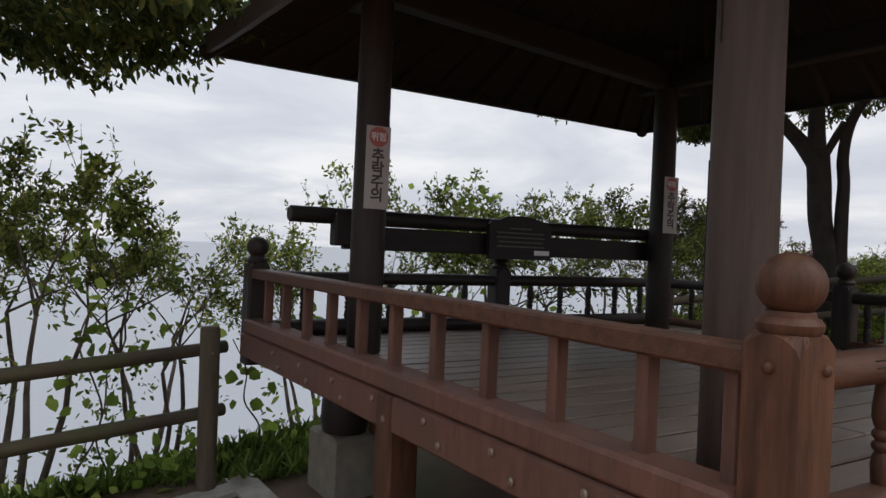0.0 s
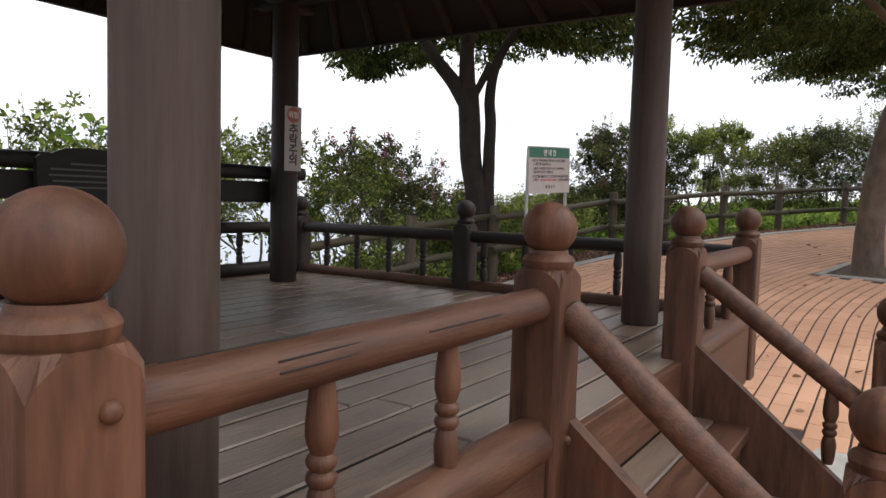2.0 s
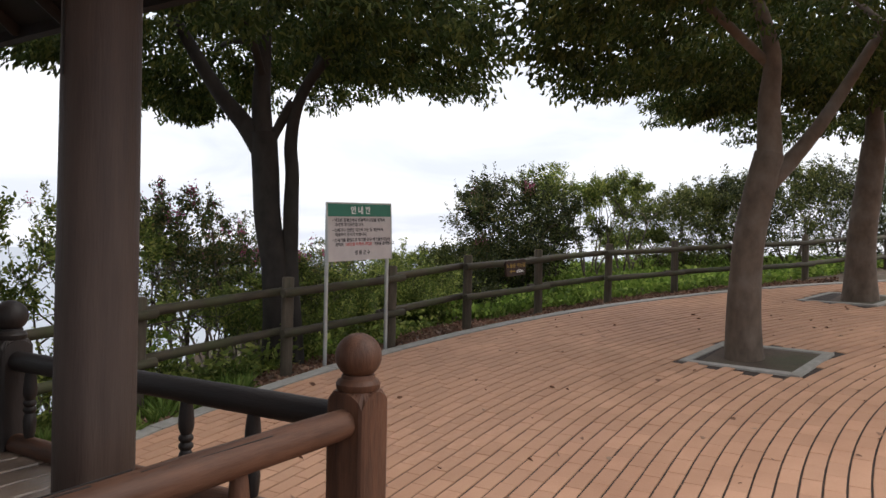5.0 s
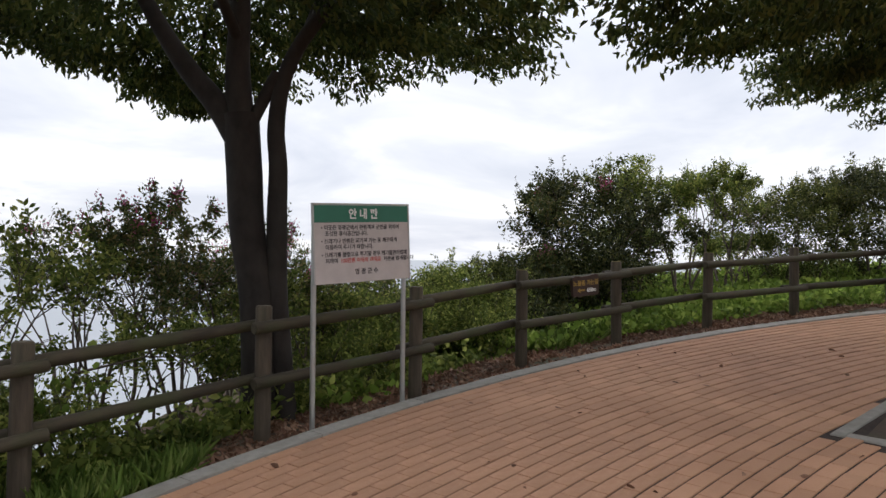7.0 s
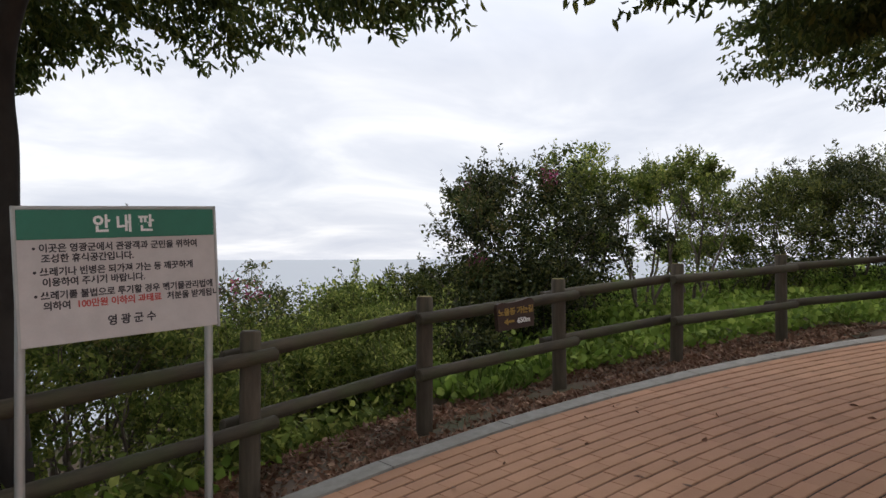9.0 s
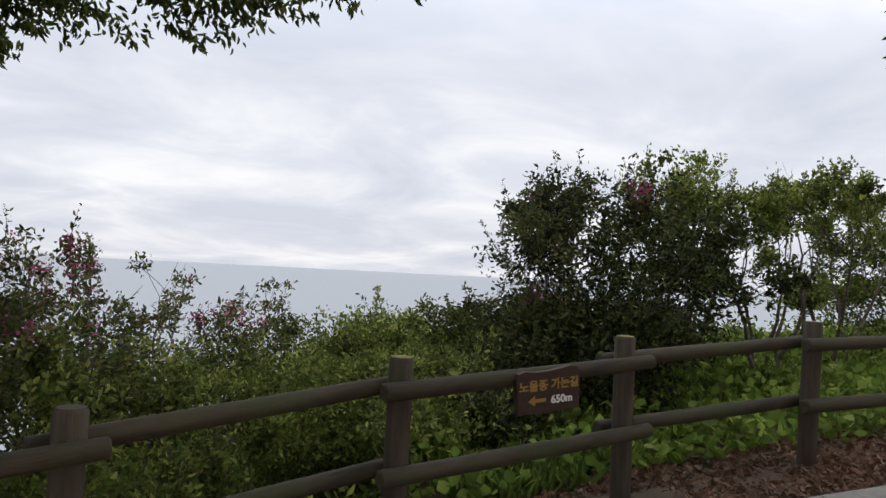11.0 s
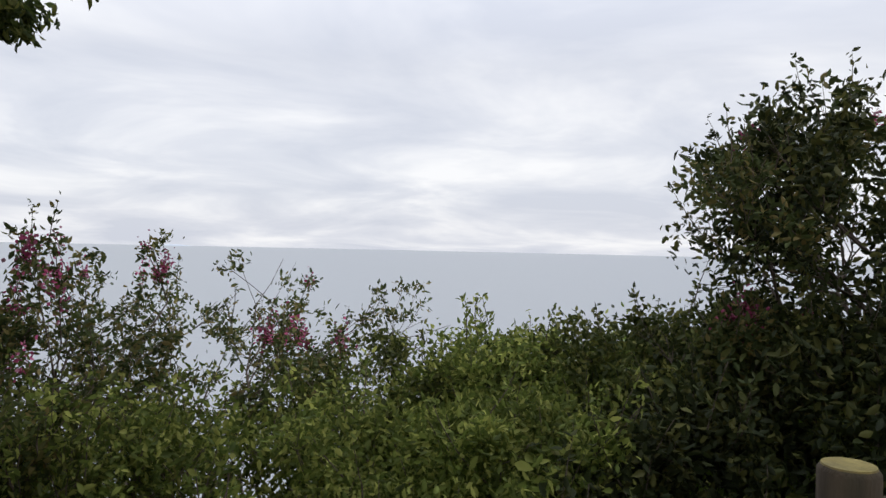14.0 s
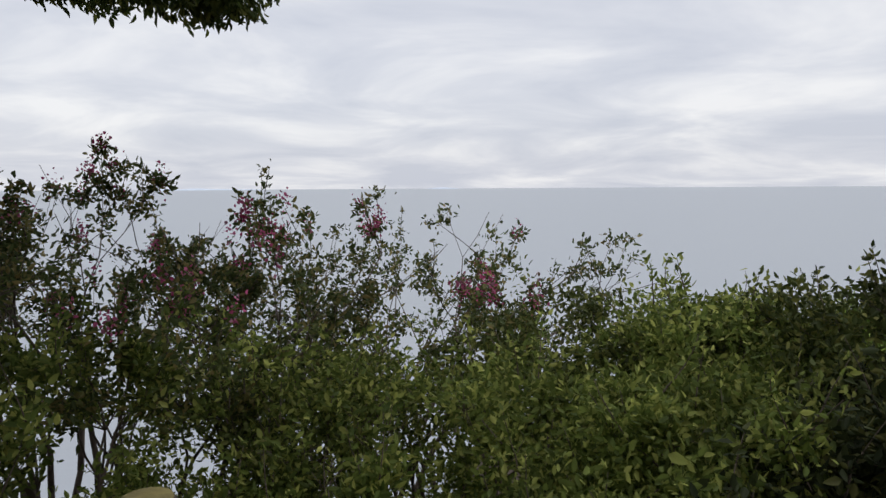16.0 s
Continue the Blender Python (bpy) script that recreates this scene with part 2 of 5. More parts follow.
PAINTWHITE = plain("lettering_white", (0.75, 0.75, 0.72), rough=0.5)
YELLOW = plain("lettering_yellow", (0.32, 0.2, 0.035), rough=0.55)
# caution sign colours darkened to carry the shade under the eaves
DIMWHITE = plain("dimmed_plastic", (0.33, 0.3, 0.28), rough=0.5)
DIMRED = plain("dimmed_red", (0.3, 0.085, 0.07), rough=0.5)
BROWNBOARD = surface("brown_sign_board", (0.035, 0.019, 0.013), (0.06, 0.033, 0.022), scale=5, stretch=(0.7, 5, 5), rough=0.6, bump=0.25, grain=30, spread=0.1)

# ---- the sea's own water ----
WATER, n_, l_, p_ = nodes_of("sea_water")
p_.inputs["Base Color"].default_value = (0.26, 0.28, 0.30, 1)
p_.inputs["Roughness"].default_value = 0.45
p_.inputs["IOR"].default_value = 1.33
co_ = n_.new("ShaderNodeTexCoord")
nz_ = n_.new("ShaderNodeTexNoise")
nz_.inputs["Scale"].default_value = 0.35
nz_.inputs["Detail"].default_value = 5
l_.new(co_.outputs["Object"], nz_.inputs["Vector"])
bp_ = n_.new("ShaderNodeBump")
bp_.inputs["Strength"].default_value = 0.25
bp_.inputs["Distance"].default_value = 0.3
l_.new(nz_.outputs[0], bp_.inputs["Height"])
l_.new(bp_.outputs[0], p_.inputs["Normal"])


# ---- mesh helpers ----
class Shape:
    """Collects vertices and faces of one mesh."""

    def __init__(self):
        self.v, self.f = [], []

    def add(self, verts, faces):
        k = len(self.v)
        self.v += [tuple(p) for p in verts]
        self.f += [tuple(i + k for i in f) for f in faces]
        return self

    def box(self, x0, y0, z0, x1, y1, z1, c=0.004):
        """A box with chamfered edges of width c."""
        c = min(c, (x1 - x0) / 3, (y1 - y0) / 3, (z1 - z0) / 3)
        mx, my, mz = (x0 + x1) / 2, (y0 + y1) / 2, (z0 + z1) / 2
        hx, hy, hz = (x1 - x0) / 2, (y1 - y0) / 2, (z1 - z0) / 2
        vs, idx = [], {}
        for sx in (-1, 1):
            for sy in (-1, 1):
                for sz in (-1, 1):
                    for k, d in enumerate(((hx, hy - c, hz - c), (hx - c, hy, hz - c), (hx - c, hy - c, hz))):
                        idx[sx, sy, sz, k] = len(vs)
                        vs.append((mx + sx * d[0], my + sy * d[1], mz + sz * d[2]))
        fs = []
        for s in (-1, 1):
            q = [(-1, -1), (1, -1), (1, 1), (-1, 1)]
            for k, mk in ((0, lambda a, b: (s, a, b, 0)), (1, lambda a, b: (a, s, b, 1)), (2, lambda a, b: (a, b, s, 2))):
                f = [idx[mk(*ab)] for ab in q]
                fs.append(f if (s > 0) != (k == 1) else f[::-1])
            for t in (-1, 1):
                for e, f in (((s, t, -1), (s, t, 1)), ):
                    o = [idx[(*e, 0)], idx[(*f, 0)], idx[(*f, 1)], idx[(*e, 1)]]
                    fs.append(o if s * t < 0 else o[::-1])
                e, f = (s, -1, t), (s, 1, t)
                o = [idx[(*e, 0)], idx[(*f, 0)], idx[(*f, 2)], idx[(*e, 2)]]
                fs.append(o[::-1] if s * t < 0 else o)
                e, f = (-1, s, t), (1, s, t)
                o = [idx[(*e, 1)], idx[(*f, 1)], idx[(*f, 2)], idx[(*e, 2)]]
                fs.append(o if s * t < 0 else o[::-1])
        for sx in (-1, 1):
            for sy in (-1, 1):
                for sz in (-1, 1):
                    o = [idx[sx, sy, sz, k] for k in range(3)]
                    fs.append(o if sx * sy * sz > 0 else o[::-1])
        return self.add(vs, fs)

    def lathe(self, profile, n=20, m=Matrix.Identity(4)):
        """A turned shape: rows of (radius, z) from the bottom up."""
        vs, fs = [], []
        for r, z in profile:
            for i in range(n):
                a = 2 * math.pi * i / n
                vs.append(m @ Vector((r * math.cos(a), r * math.sin(a), z)))
        for j in range(len(profile) - 1):
            for i in range(n):
                k = (i + 1) % n
                fs.append((j * n + i, j * n + k, (j + 1) * n + k, (j + 1) * n + i))
        fs.append(tuple(range(n))[::-1])
        fs.append(tuple((len(profile) - 1) * n + i for i in range(n)))
        return self.add(vs, fs)

    def rod(self, a, b, r0, r1=None, n=14, wobble=0.0, rng=None, rings=2, c=0.008):
        """A round log from a to b with softened ends, a little uneven."""
        r1 = r0 if r1 is None else r1
        a, b = Vector(a), Vector(b)
        q = (b - a).to_track_quat("Z", "Y").to_matrix().to_4x4()
        q.translation = a
        length = (b - a).length
        prof = [(r0 - c, 0.0), (r0, c)]
        for i in range(1, rings):
            t = i / rings
            prof.append((r0 + (r1 - r0) * t + (rng.uniform(-wobble, wobble) if rng else 0), length * t))
        prof += [(r1, length - c), (r1 - c, length)]
        return self.lathe(prof, n, q)

    def mesh(self, name, mat, smooth=False):
        me = bpy.data.meshes.new(name)
        me.from_pydata(self.v, [], self.f)
        me.materials.append(mat)
        if smooth:
            me.polygons.foreach_set("use_smooth", [True] * len(me.polygons))
            me.set_sharp_from_angle(angle=radians(40))
        return me


def thing(name, m, label, category, group="", kind=""):
    ob = new(name)
    ob.empty_display_size = 0.1
    ob.matrix_world = m
    return tagged(ob, label, category, group, kind)


def part(name, sh, mat, parent, label="", smooth=False, at=None):
    ob = new(name, sh if isinstance(sh, bpy.types.Mesh) else sh.mesh(name, mat, smooth))
    ob.parent = parent
    if at is not None:
        ob.matrix_basis = at
    return tagged(ob, label)


def lettering(text, size, mat, parent, m, name="lettering", label="", align="LEFT", depth=0.0015):
    cu = bpy.data.curves.new(name, "FONT")
    cu.body, cu.size, cu.align_x, cu.extrude, cu.offset = text, size, align, depth, size * 0.03
    tmp = bpy.data.objects.new(name, cu)
    scene.collection.objects.link(tmp)
    dg = bpy.context.evaluated_depsgraph_get()
    me = bpy.data.meshes.new_from_object(tmp.evaluated_get(dg))
    bpy.data.objects.remove(tmp)
    me.materials.clear()
    me.materials.append(mat)
    ob = new(name, me)
    ob.parent = parent
    ob.matrix_basis = m
    return tagged(ob, label)


# ---- lie of the land ----
CX, CY, RK = 8.07, -5.80, 12.47          # the kerb's arc: centre and inner radius
DECK, X0, X1, Y0, Y1 = 1.07, 1.57, 5.38, 3.53, 7.02
FENCE = [(-4.7, 6.55), (-3.15, 6.75), (-1.6, 6.93), (-0.12, 7.07), (1.36, 7.2)]
FENCE_E = [(5.98, 7.6), (7.5, 7.45), (9.14, 7.29), (10.66, 7.04), (12.09, 6.77), (13.56, 6.34), (14.97, 5.71), (16.4, 4.95), (17.4, 3.9), (18.75, 3.02), (20.1, 2.3), (21.5, 1.6), (23.0, 1.0)]
SHORE = FENCE + [(3.5, 7.45)] + FENCE_E + [(40, -4)]


def grade(x, y):
    """Height of the paved slope."""
    x = max(-12.0, min(22.0, x))
    return 0.0876 * x - 0.003 * max(-20, min(20, y)) - 0.019


def outside(x, y):
    """Metres beyond the fence line, negative inside it."""
    if x <= SHORE[0][0]:
        return y - SHORE[0][1]
    for (ax, ay), (bx, by) in zip(SHORE, SHORE[1:]):
        if ax <= x <= bx:
            t = (x - ax) / (bx - ax)
            return (y - (ay + (by - ay) * t)) * (bx - ax) / math.hypot(bx - ax, by - ay)
    return y - SHORE[-1][1]


def ground_z(x, y):
    d = outside(x, y)
    z = grade(x, y) - 0.055
    if d > -0.8:
        ledge = 0.5 + 4.5 * max(0.0, min(1.0, (x - 12.8) / 1.8))
        z += 0.035
        if x > 5.6:
            z -= 0.15 * max(0.0, min(1.0, (d + 0.62) / 0.55))
        if d > ledge:
            z -= (d - ledge) * 0.62
        z += 0.06 * noise.noise((x * 0.9, y * 0.9, 0))
    return max(z, -31.0)


def arc(r, a):
    return CX + r * math.sin(a), CY + r * math.cos(a)


# ---- ground and sea ----
def axis(lo, hi, fine_lo, fine_hi, step):
    inner = [fine_lo + i * step for i in range(int((fine_hi - fine_lo) / step) + 1)]
    out, d, p = [], step, inner[-1]
    while p < hi:
        d *= 1.35
        p = min(hi, p + d)
        out.append(p)
    low, d, p = [], step, inner[0]
    while p > lo:
        d *= 1.35
        p = max(lo, p - d)
        low.append(p)
    return low[::-1] + inner + out


gx, gy = axis(-4800, 4800, -8, 28, 0.4), axis(-4800, 4800, -12, 20, 0.4)
sh = Shape()
sh.v = [(x, y, ground_z(x, y)) for y in gy for x in gx]
nx = len(gx)
sh.f = [(j * nx + i, j * nx + i + 1, (j + 1) * nx + i + 1, (j + 1) * nx + i) for j in range(len(gy) - 1) for i in range(nx - 1)]
tagged(new("ground", sh.mesh("ground", SOIL, True)), "brown soil with leaf litter sloping to the sea", "ground", kind="structure")
sh = Shape().add([(-4850, -4850, -28), (4850, -4850, -28), (4850, 4850, -28), (-4850, 4850, -28)], [(0, 1, 2, 3)])
tagged(new("water", sh.mesh("water", WATER)), "calm grey-blue sea reaching the horizon", "sea", kind="structure")


# ---- kerbs ----
pavement = thing("pavement", pose(0, 0, 0), "orange clay brick paving laid in curved courses", "pavement", kind="structure")


def slab(corners, top, thick, c=0.0):
    """A stone with the given plan corners; top gives the height at a place."""
    k = len(corners)
    vs = [(x, y, top(x, y) - thick) for x, y in corners] + [(x, y, top(x, y)) for x, y in corners]
    fs = [tuple(range(k))[::-1], tuple(range(k, 2 * k))] + [(i, (i + 1) % k, k + (i + 1) % k, k + i) for i in range(k)]
    return Shape().add(vs, fs)


kerb = thing("kerb", pose(0, 0, 0), "pale grey granite kerb stones edging the brick paving", "kerb", kind="structure")
step = 1.0 / RK
a = -0.235
while a < 1.25:
    b = a + step - 0.008 / RK
    pts = [arc(RK + 0.0, a), arc(RK + 0.15, a), arc(RK + 0.15, b), arc(RK + 0.0, b)]
    part("kerb_stone", slab(pts, lambda x, y: grade(x, y) + 0.012, 0.2), KERB, kerb)
    a += step
for y in [2.9 + 0.88 * i for i in range(5)]:
    pts = [(1.50, y), (1.68, y), (1.68, y + 0.87), (1.50, y + 0.87)]
    if y > 5:
        part("kerb_stone", slab(pts, lambda x, yy: grade(x, yy) + 0.012, 0.2), KERB, kerb)
for x in [1.68 - 0.9 * (i + 1) for i in range(8)]:
    yk = 6.98 + 0.11 * (x - 1.3)
    pts = [(x, yk + 0.02), (x + 0.89, yk + 0.12), (x + 0.89, yk + 0.3), (x, yk + 0.2)]
    part("kerb_stone", slab(pts, lambda xx, yy: grade(xx, yy) + 0.012, 0.2), KERB, kerb)
for x in (4.95, 5.4):
    part("kerb_stone", slab([(x - 0.55, 2.95), (x - 0.12, 2.95), (x - 0.12, 3.12), (x - 0.55, 3.12)], lambda xx, yy: grade(xx, yy) + 0.012, 0.2), KERB, kerb)

# ---- pavilion: deck, columns, roof ----
rng = random.Random(4)
pavilion = thing("pavilion", pose(0, 0, 0), "dark brown timber pavilion with raised plank deck and hipped roof", "pavilion")
deck = part("deck", Shape().box(X0 + 0.02, Y0 + 0.02, DECK - 0.14, X1 - 0.02, Y1 - 0.02, DECK - 0.032, 0.004), BLACKWOOD, pavilion, "dark joists under the deck planks")
# base beams round the deck: a fascia board with a rounded sill on it
for name, args in (("fascia_board", (X0 - 0.09, Y0, 0.955, X0 - 0.045, Y1, 1.10)), ("sill", (X0 - 0.095, Y0 + 0.06, 1.106, X0 + 0.04, Y1 - 0.06, 1.19)),
                   ("fascia_board", (X1 + 0.01, Y0, 0.86, X1 + 0.05, Y1, 1.07)), ("fascia_board", (X0, Y1 + 0.0, 0.93, X1, Y1 + 0.045, 1.10)),
                   ("fascia_board", (X0 + 0.07, Y0 - 0.05, 0.78, 2.72, Y0 - 0.01, 1.08)), ("fascia_board", (4.18, Y0 - 0.05, 0.72, X1 - 0.07, Y0 - 0.01, 1.08))):
    part(name, Shape().box(*args, 0.012), WOOD_X if args[3] - args[0] > 1 else WOOD_RED, pavilion, "weathered reddish-brown board")
for y in (3.95, 4.35, 4.75, 5.15, 5.55, 5.95, 6.35):
    for dz in (1.0, 1.06):
        part("bolt", Shape().lathe([(0.014, 0), (0.014, 0.006), (0.008, 0.011)], 10, pose(X0 - 0.09, y + (0.05 if dz > 1.03 else -0.05), dz, 0, -90, 0)), BOLT, pavilion, "rusty bolt head", True)
for x, y, w in ((X0 + 0.0, 5.1, 0.13), (X0 + 0.0, 3.72, 0.13), (X0 + 0.75, 6.6, 0.14), (X1 - 0.1, 5.3, 0.13), (3.4, 6.7, 0.13), (3.4, 4.0, 0.13), (X1 - 0.1, 3.7, 0.13)):
    zb = ground_z(x, y) - 0.1
    part("support_post", Shape().box(x - w / 2 - 0.03, y - w / 2, zb, x + w / 2 - 0.03, y + w / 2, DECK - 0.14 if x > 1.7 else 1.10, 0.01), WOOD, pavilion, "dark timber support under the deck")
NP = 23
pw = (Y1 - Y0) / NP
for i in range(NP):
    y = Y0 + i * pw
    xs = [X0 + 0.04, X1 - 0.03]
    cut = X0 + rng.uniform(0.8, 3.0)
    for s, e in ((xs[0], cut - 0.003), (cut + 0.003, xs[1])):
        part("plank", Shape().box(s, y + 0.006, DECK - 0.03, e, y + pw - 0.006, DECK + rng.uniform(-0.0015, 0.0015), 0.006), DECKWOOD, deck)
    # a near-black strip sits just below the surface in each gap
    if i:
        part("joint", Shape().box(X0 + 0.05, y - 0.0058, DECK - 0.028, X1 - 0.04, y + 0.0058, DECK - 0.0045, 0.001), JOINT_DARK, deck, "near-black strip filling the gap between planks")
# concrete footing with a boulder by the north-west corner
footing = thing("concrete_footing", pose(2.1, 6.77, ground_z(2.1, 6.77) - 0.06), "stained concrete footing block beneath the pavilion deck", "footing")
part("block", Shape().box(-0.16, -0.2, 0, 0.16, 0.2, 0.42, 0.02), CONCRETE, footing)
part("round_pier", Shape().lathe([(0.14, 0.42), (0.155, 0.5), (0.15, 0.62), (0.12, 0.72), (0.11, 0.84)], 20), WOOD_DARK, footing, "dark round timber stub", True)

COLS = {"SW": (1.97, 3.92), "SE": (4.82, 3.94), "NE": (4.77, 6.57), "NW": (1.94, 6.23)}
for key, (x, y) in COLS.items():
    # north columns take the shade-darkened copy
    col = part("column", Shape().lathe([(0.09, 0), (0.096, 0.008), (0.097, 0.5), (0.095, 1.1), (0.092, 1.9), (0.09, 2.28)], 28, pose(x, y, DECK)), COLUMN if key[0] == "S" else COLUMN_SHADED, pavilion, "round brown-grey timber column with fine cracks", True)
    for k in range(3):
        ang = rng.uniform(0, 6.28)
        z = rng.uniform(1.3, 2.4)
        part("crack", Shape().box(-0.0018, -0.004, 0, 0.0018, 0.0012, rng.uniform(0.25, 0.7), 0.0005), BLACKWOOD, col, at=pose(x, y, z) @ pose(0, 0, 0, 0, 0, math.degrees(ang)) @ pose(0, -0.0945, 0))
ZE = 2.90
RX0, RX1, RY0, RY1 = 1.32, 5.64, 2.98, 7.6
MX, MY = (RX0 + RX1) / 2, (RY0 + RY1) / 2
# tie beams on the column heads
ztie = 3.13
for a, b in (("SW", "SE"), ("SE", "NE"), ("NE", "NW"), ("NW", "SW")):
    ax, ay = COLS[a]
    bx, by = COLS[b]
    d = Vector((bx - ax, by - ay, 0)).normalized()
    q = math.degrees(math.atan2(d.y, d.x))
    ln = math.hypot(bx - ax, by - ay)
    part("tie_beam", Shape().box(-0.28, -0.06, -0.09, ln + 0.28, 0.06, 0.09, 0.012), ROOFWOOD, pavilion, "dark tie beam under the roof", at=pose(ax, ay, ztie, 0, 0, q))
roof = thing("pavilion_roof", pose(0, 0, 0), "dark hipped timber roof with deep eaves on four columns", "roof")
NSEG = 12


def eave(side, t):
    """A point of the eave edge; the corners sweep up and out a little."""
    lift = 0.012 * (2 * t - 1) ** 4
    bow = 0.06 * (1 - (2 * t - 1) ** 2)
    if side == 0:
        return Vector((RX0 + (RX1 - RX0) * t, RY0 + bow, ZE + lift))
    if side == 1:
        return Vector((RX1 - bow, RY0 + (RY1 - RY0) * t, ZE + lift))
    if side == 2:
        return Vector((RX1 + (RX0 - RX1) * t, RY1 - bow, ZE + lift))
    return Vector((RX0 + bow, RY1 + (RY0 - RY1) * t, ZE + lift))


apex = Vector((MX, MY, 4.35))
for side in range(4):
    under, over, fas = Shape(), Shape(), Shape()
    for i in range(NSEG):
        p, q = eave(side, i / NSEG), eave(side, (i + 1) / NSEG)
        up = Vector((0, 0, 0.13))
        k = 0.55
        pm, qm = p.lerp(apex, k) - Vector((0, 0, 0.12)), q.lerp(apex, k) - Vector((0, 0, 0.12))
        under.add([p + Vector((0, 0, 0.02)), q + Vector((0, 0, 0.02)), qm, pm, apex], [(3, 2, 1, 0), (4, 2, 3)])
        over.add([p + up, q + up, qm + up * 1.2, pm + up * 1.2, apex + up * 1.3], [(0, 1, 2, 3), (3, 2, 4)])
        inward = (Vector((MX, MY, 0)) - Vector((p.x, p.y, 0))).normalized() * 0.05
        fas.add([p, q, q + up, p + up, p + inward, q + inward, q + up + inward, p + up + inward], [(0, 1, 2, 3), (5, 4, 7, 6), (4, 5, 1, 0), (3, 2, 6, 7)])
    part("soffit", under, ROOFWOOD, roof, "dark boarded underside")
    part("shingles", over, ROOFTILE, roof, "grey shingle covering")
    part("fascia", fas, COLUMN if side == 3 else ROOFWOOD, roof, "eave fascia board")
    for i in range(1, 12):
        p = eave(side, i / 12).lerp(apex, 0.02)
        q = p.lerp(apex, 0.8)
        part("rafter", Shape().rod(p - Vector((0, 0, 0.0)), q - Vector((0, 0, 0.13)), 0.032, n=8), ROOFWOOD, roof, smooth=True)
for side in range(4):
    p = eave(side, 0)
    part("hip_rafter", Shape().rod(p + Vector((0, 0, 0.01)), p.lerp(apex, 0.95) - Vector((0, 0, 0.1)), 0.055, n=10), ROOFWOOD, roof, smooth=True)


# ---- railing posts ----
def railing_post(x, y, bottom, ball_z=1.63, w=0.135, wood=None, label="square reddish-brown railing post with a turned ball finial"):
    t = thing("railing_post", pose(x, y, 0), label, "post", "railing posts of the pavilion")
    wood = wood or WOOD
    h = w / 2
    top = ball_z - 0.1
    # square shaft, its upper edges scooped between the corners
    sh = Shape()
    n = 10
    ring = []
    for cx, cy in ((-h, -h), (h, -h), (h, h), (-h, h)):
        ring.append((cx, cy))
    low, high = [], []
    for i in range(4):
        (ax, ay), (bx, by) = ring[i], ring[(i + 1) % 4]
        for j in range(n):
            s = j / n
            c = 0.09 if 0 < j < n else 0.0
            px, py = ax + (bx - ax) * s, ay + (by - ay) * s
            if j == 0:
                px, py = px * 0.93, py * 0.93
            low.append((px, py))
            high.append(top - 0.045 * (1 - math.sin(math.pi * s) ** 0.7))
    k = len(low)
    vs = [(px, py, bottom) for px, py in low] + [(px, py, hz) for (px, py), hz in zip(low, high)] + [(px * 0.8, py * 0.8, top) for px, py in low]
    fs = [tuple(range(k))[::-1]] + [(i, (i + 1) % k, k + (i + 1) % k, k + i) for i in range(k)] + [(k + i, k + (i + 1) % k, 2 * k + (i + 1) % k, 2 * k + i) for i in range(k)] + [tuple(range(2 * k, 3 * k))]
    sh.add(vs, fs)
    part("shaft", sh, wood, t)
    part("collar", Shape().lathe([(0.058, top - 0.004), (0.064, top + 0.008), (0.066, top + 0.02), (0.06, top + 0.03), (0.05, top + 0.036), (0.048, top + 0.046)], 28), wood, t, smooth=True)
    r = 0.069
    prof = [(max(0.004, r * math.sin(math.pi * i / 18)), ball_z - r * math.cos(math.pi * i / 18) * 0.97) for i in range(19)]
    ball = part("ball_finial", Shape().lathe(prof, 32), wood, t, "smooth turned wooden ball", True)
    return t


POSTS = {"A": (X0, Y0, 0.72), "B": (2.79, Y0, 0.5), "C": (4.11, Y0, 0.55), "D": (X1, Y0, 0.74), "E": (X1, 5.39, 0.9), "G": (X1, Y1, 0.9), "N": (3.475, Y1, 0.9), "F": (X0, Y1, 0.9)}
# posts off the south side take the wood with shade in its colour
posts = {k: railing_post(*v) if k in "ABCD" else railing_post(*v, wood=WOOD_DARK, label="square railing post with a turned ball finial, shade painted almost black") for k, v in POSTS.items()}
for key, spots in (("A", ((-0.0675, 0.0, 1.462, "w"), (0.02, -0.0675, 1.462, "s"), (0.0675, -0.02, 1.46, "e"))), ("B", ((0, -0.0675, 1.1, "s"),)), ("F", ((-0.0675, 0, 1.46, "w"),))):
    for x, y, z, s in spots:
        m = {"w": pose(x, y, z, 0, -90, 0), "s": pose(x, y, z, 90, 0, 0), "e": pose(x, y, z, 0, 90, 0)}[s]
        part("bolt", Shape().lathe([(0.013, -0.002), (0.013, 0.004), (0.01, 0.009), (0.004, 0.012)], 14, m), WOOD, posts[key], "wooden bolt plug", True)


def spindle(z0, z1):
    """A turned baluster: plain ends, two swellings and three beads."""
    h = z1 - z0
    p = [(0.017, 0), (0.021, 0.05), (0.024, 0.14), (0.026, 0.25), (0.022, 0.33), (0.018, 0.36), (0.024, 0.385), (0.026, 0.41), (0.024, 0.435), (0.018, 0.455), (0.024, 0.48), (0.026, 0.505),
         (0.024, 0.53), (0.018, 0.55), (0.022, 0.58), (0.027, 0.64), (0.027, 0.72), (0.023, 0.86), (0.018, 1.0)]
    return Shape().lathe([(r, z0 + s * h) for r, s in p], 16)


SPINDLE = spindle(1.13, 1.42).mesh("baluster", WOOD, True)
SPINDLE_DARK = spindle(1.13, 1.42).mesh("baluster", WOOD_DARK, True)


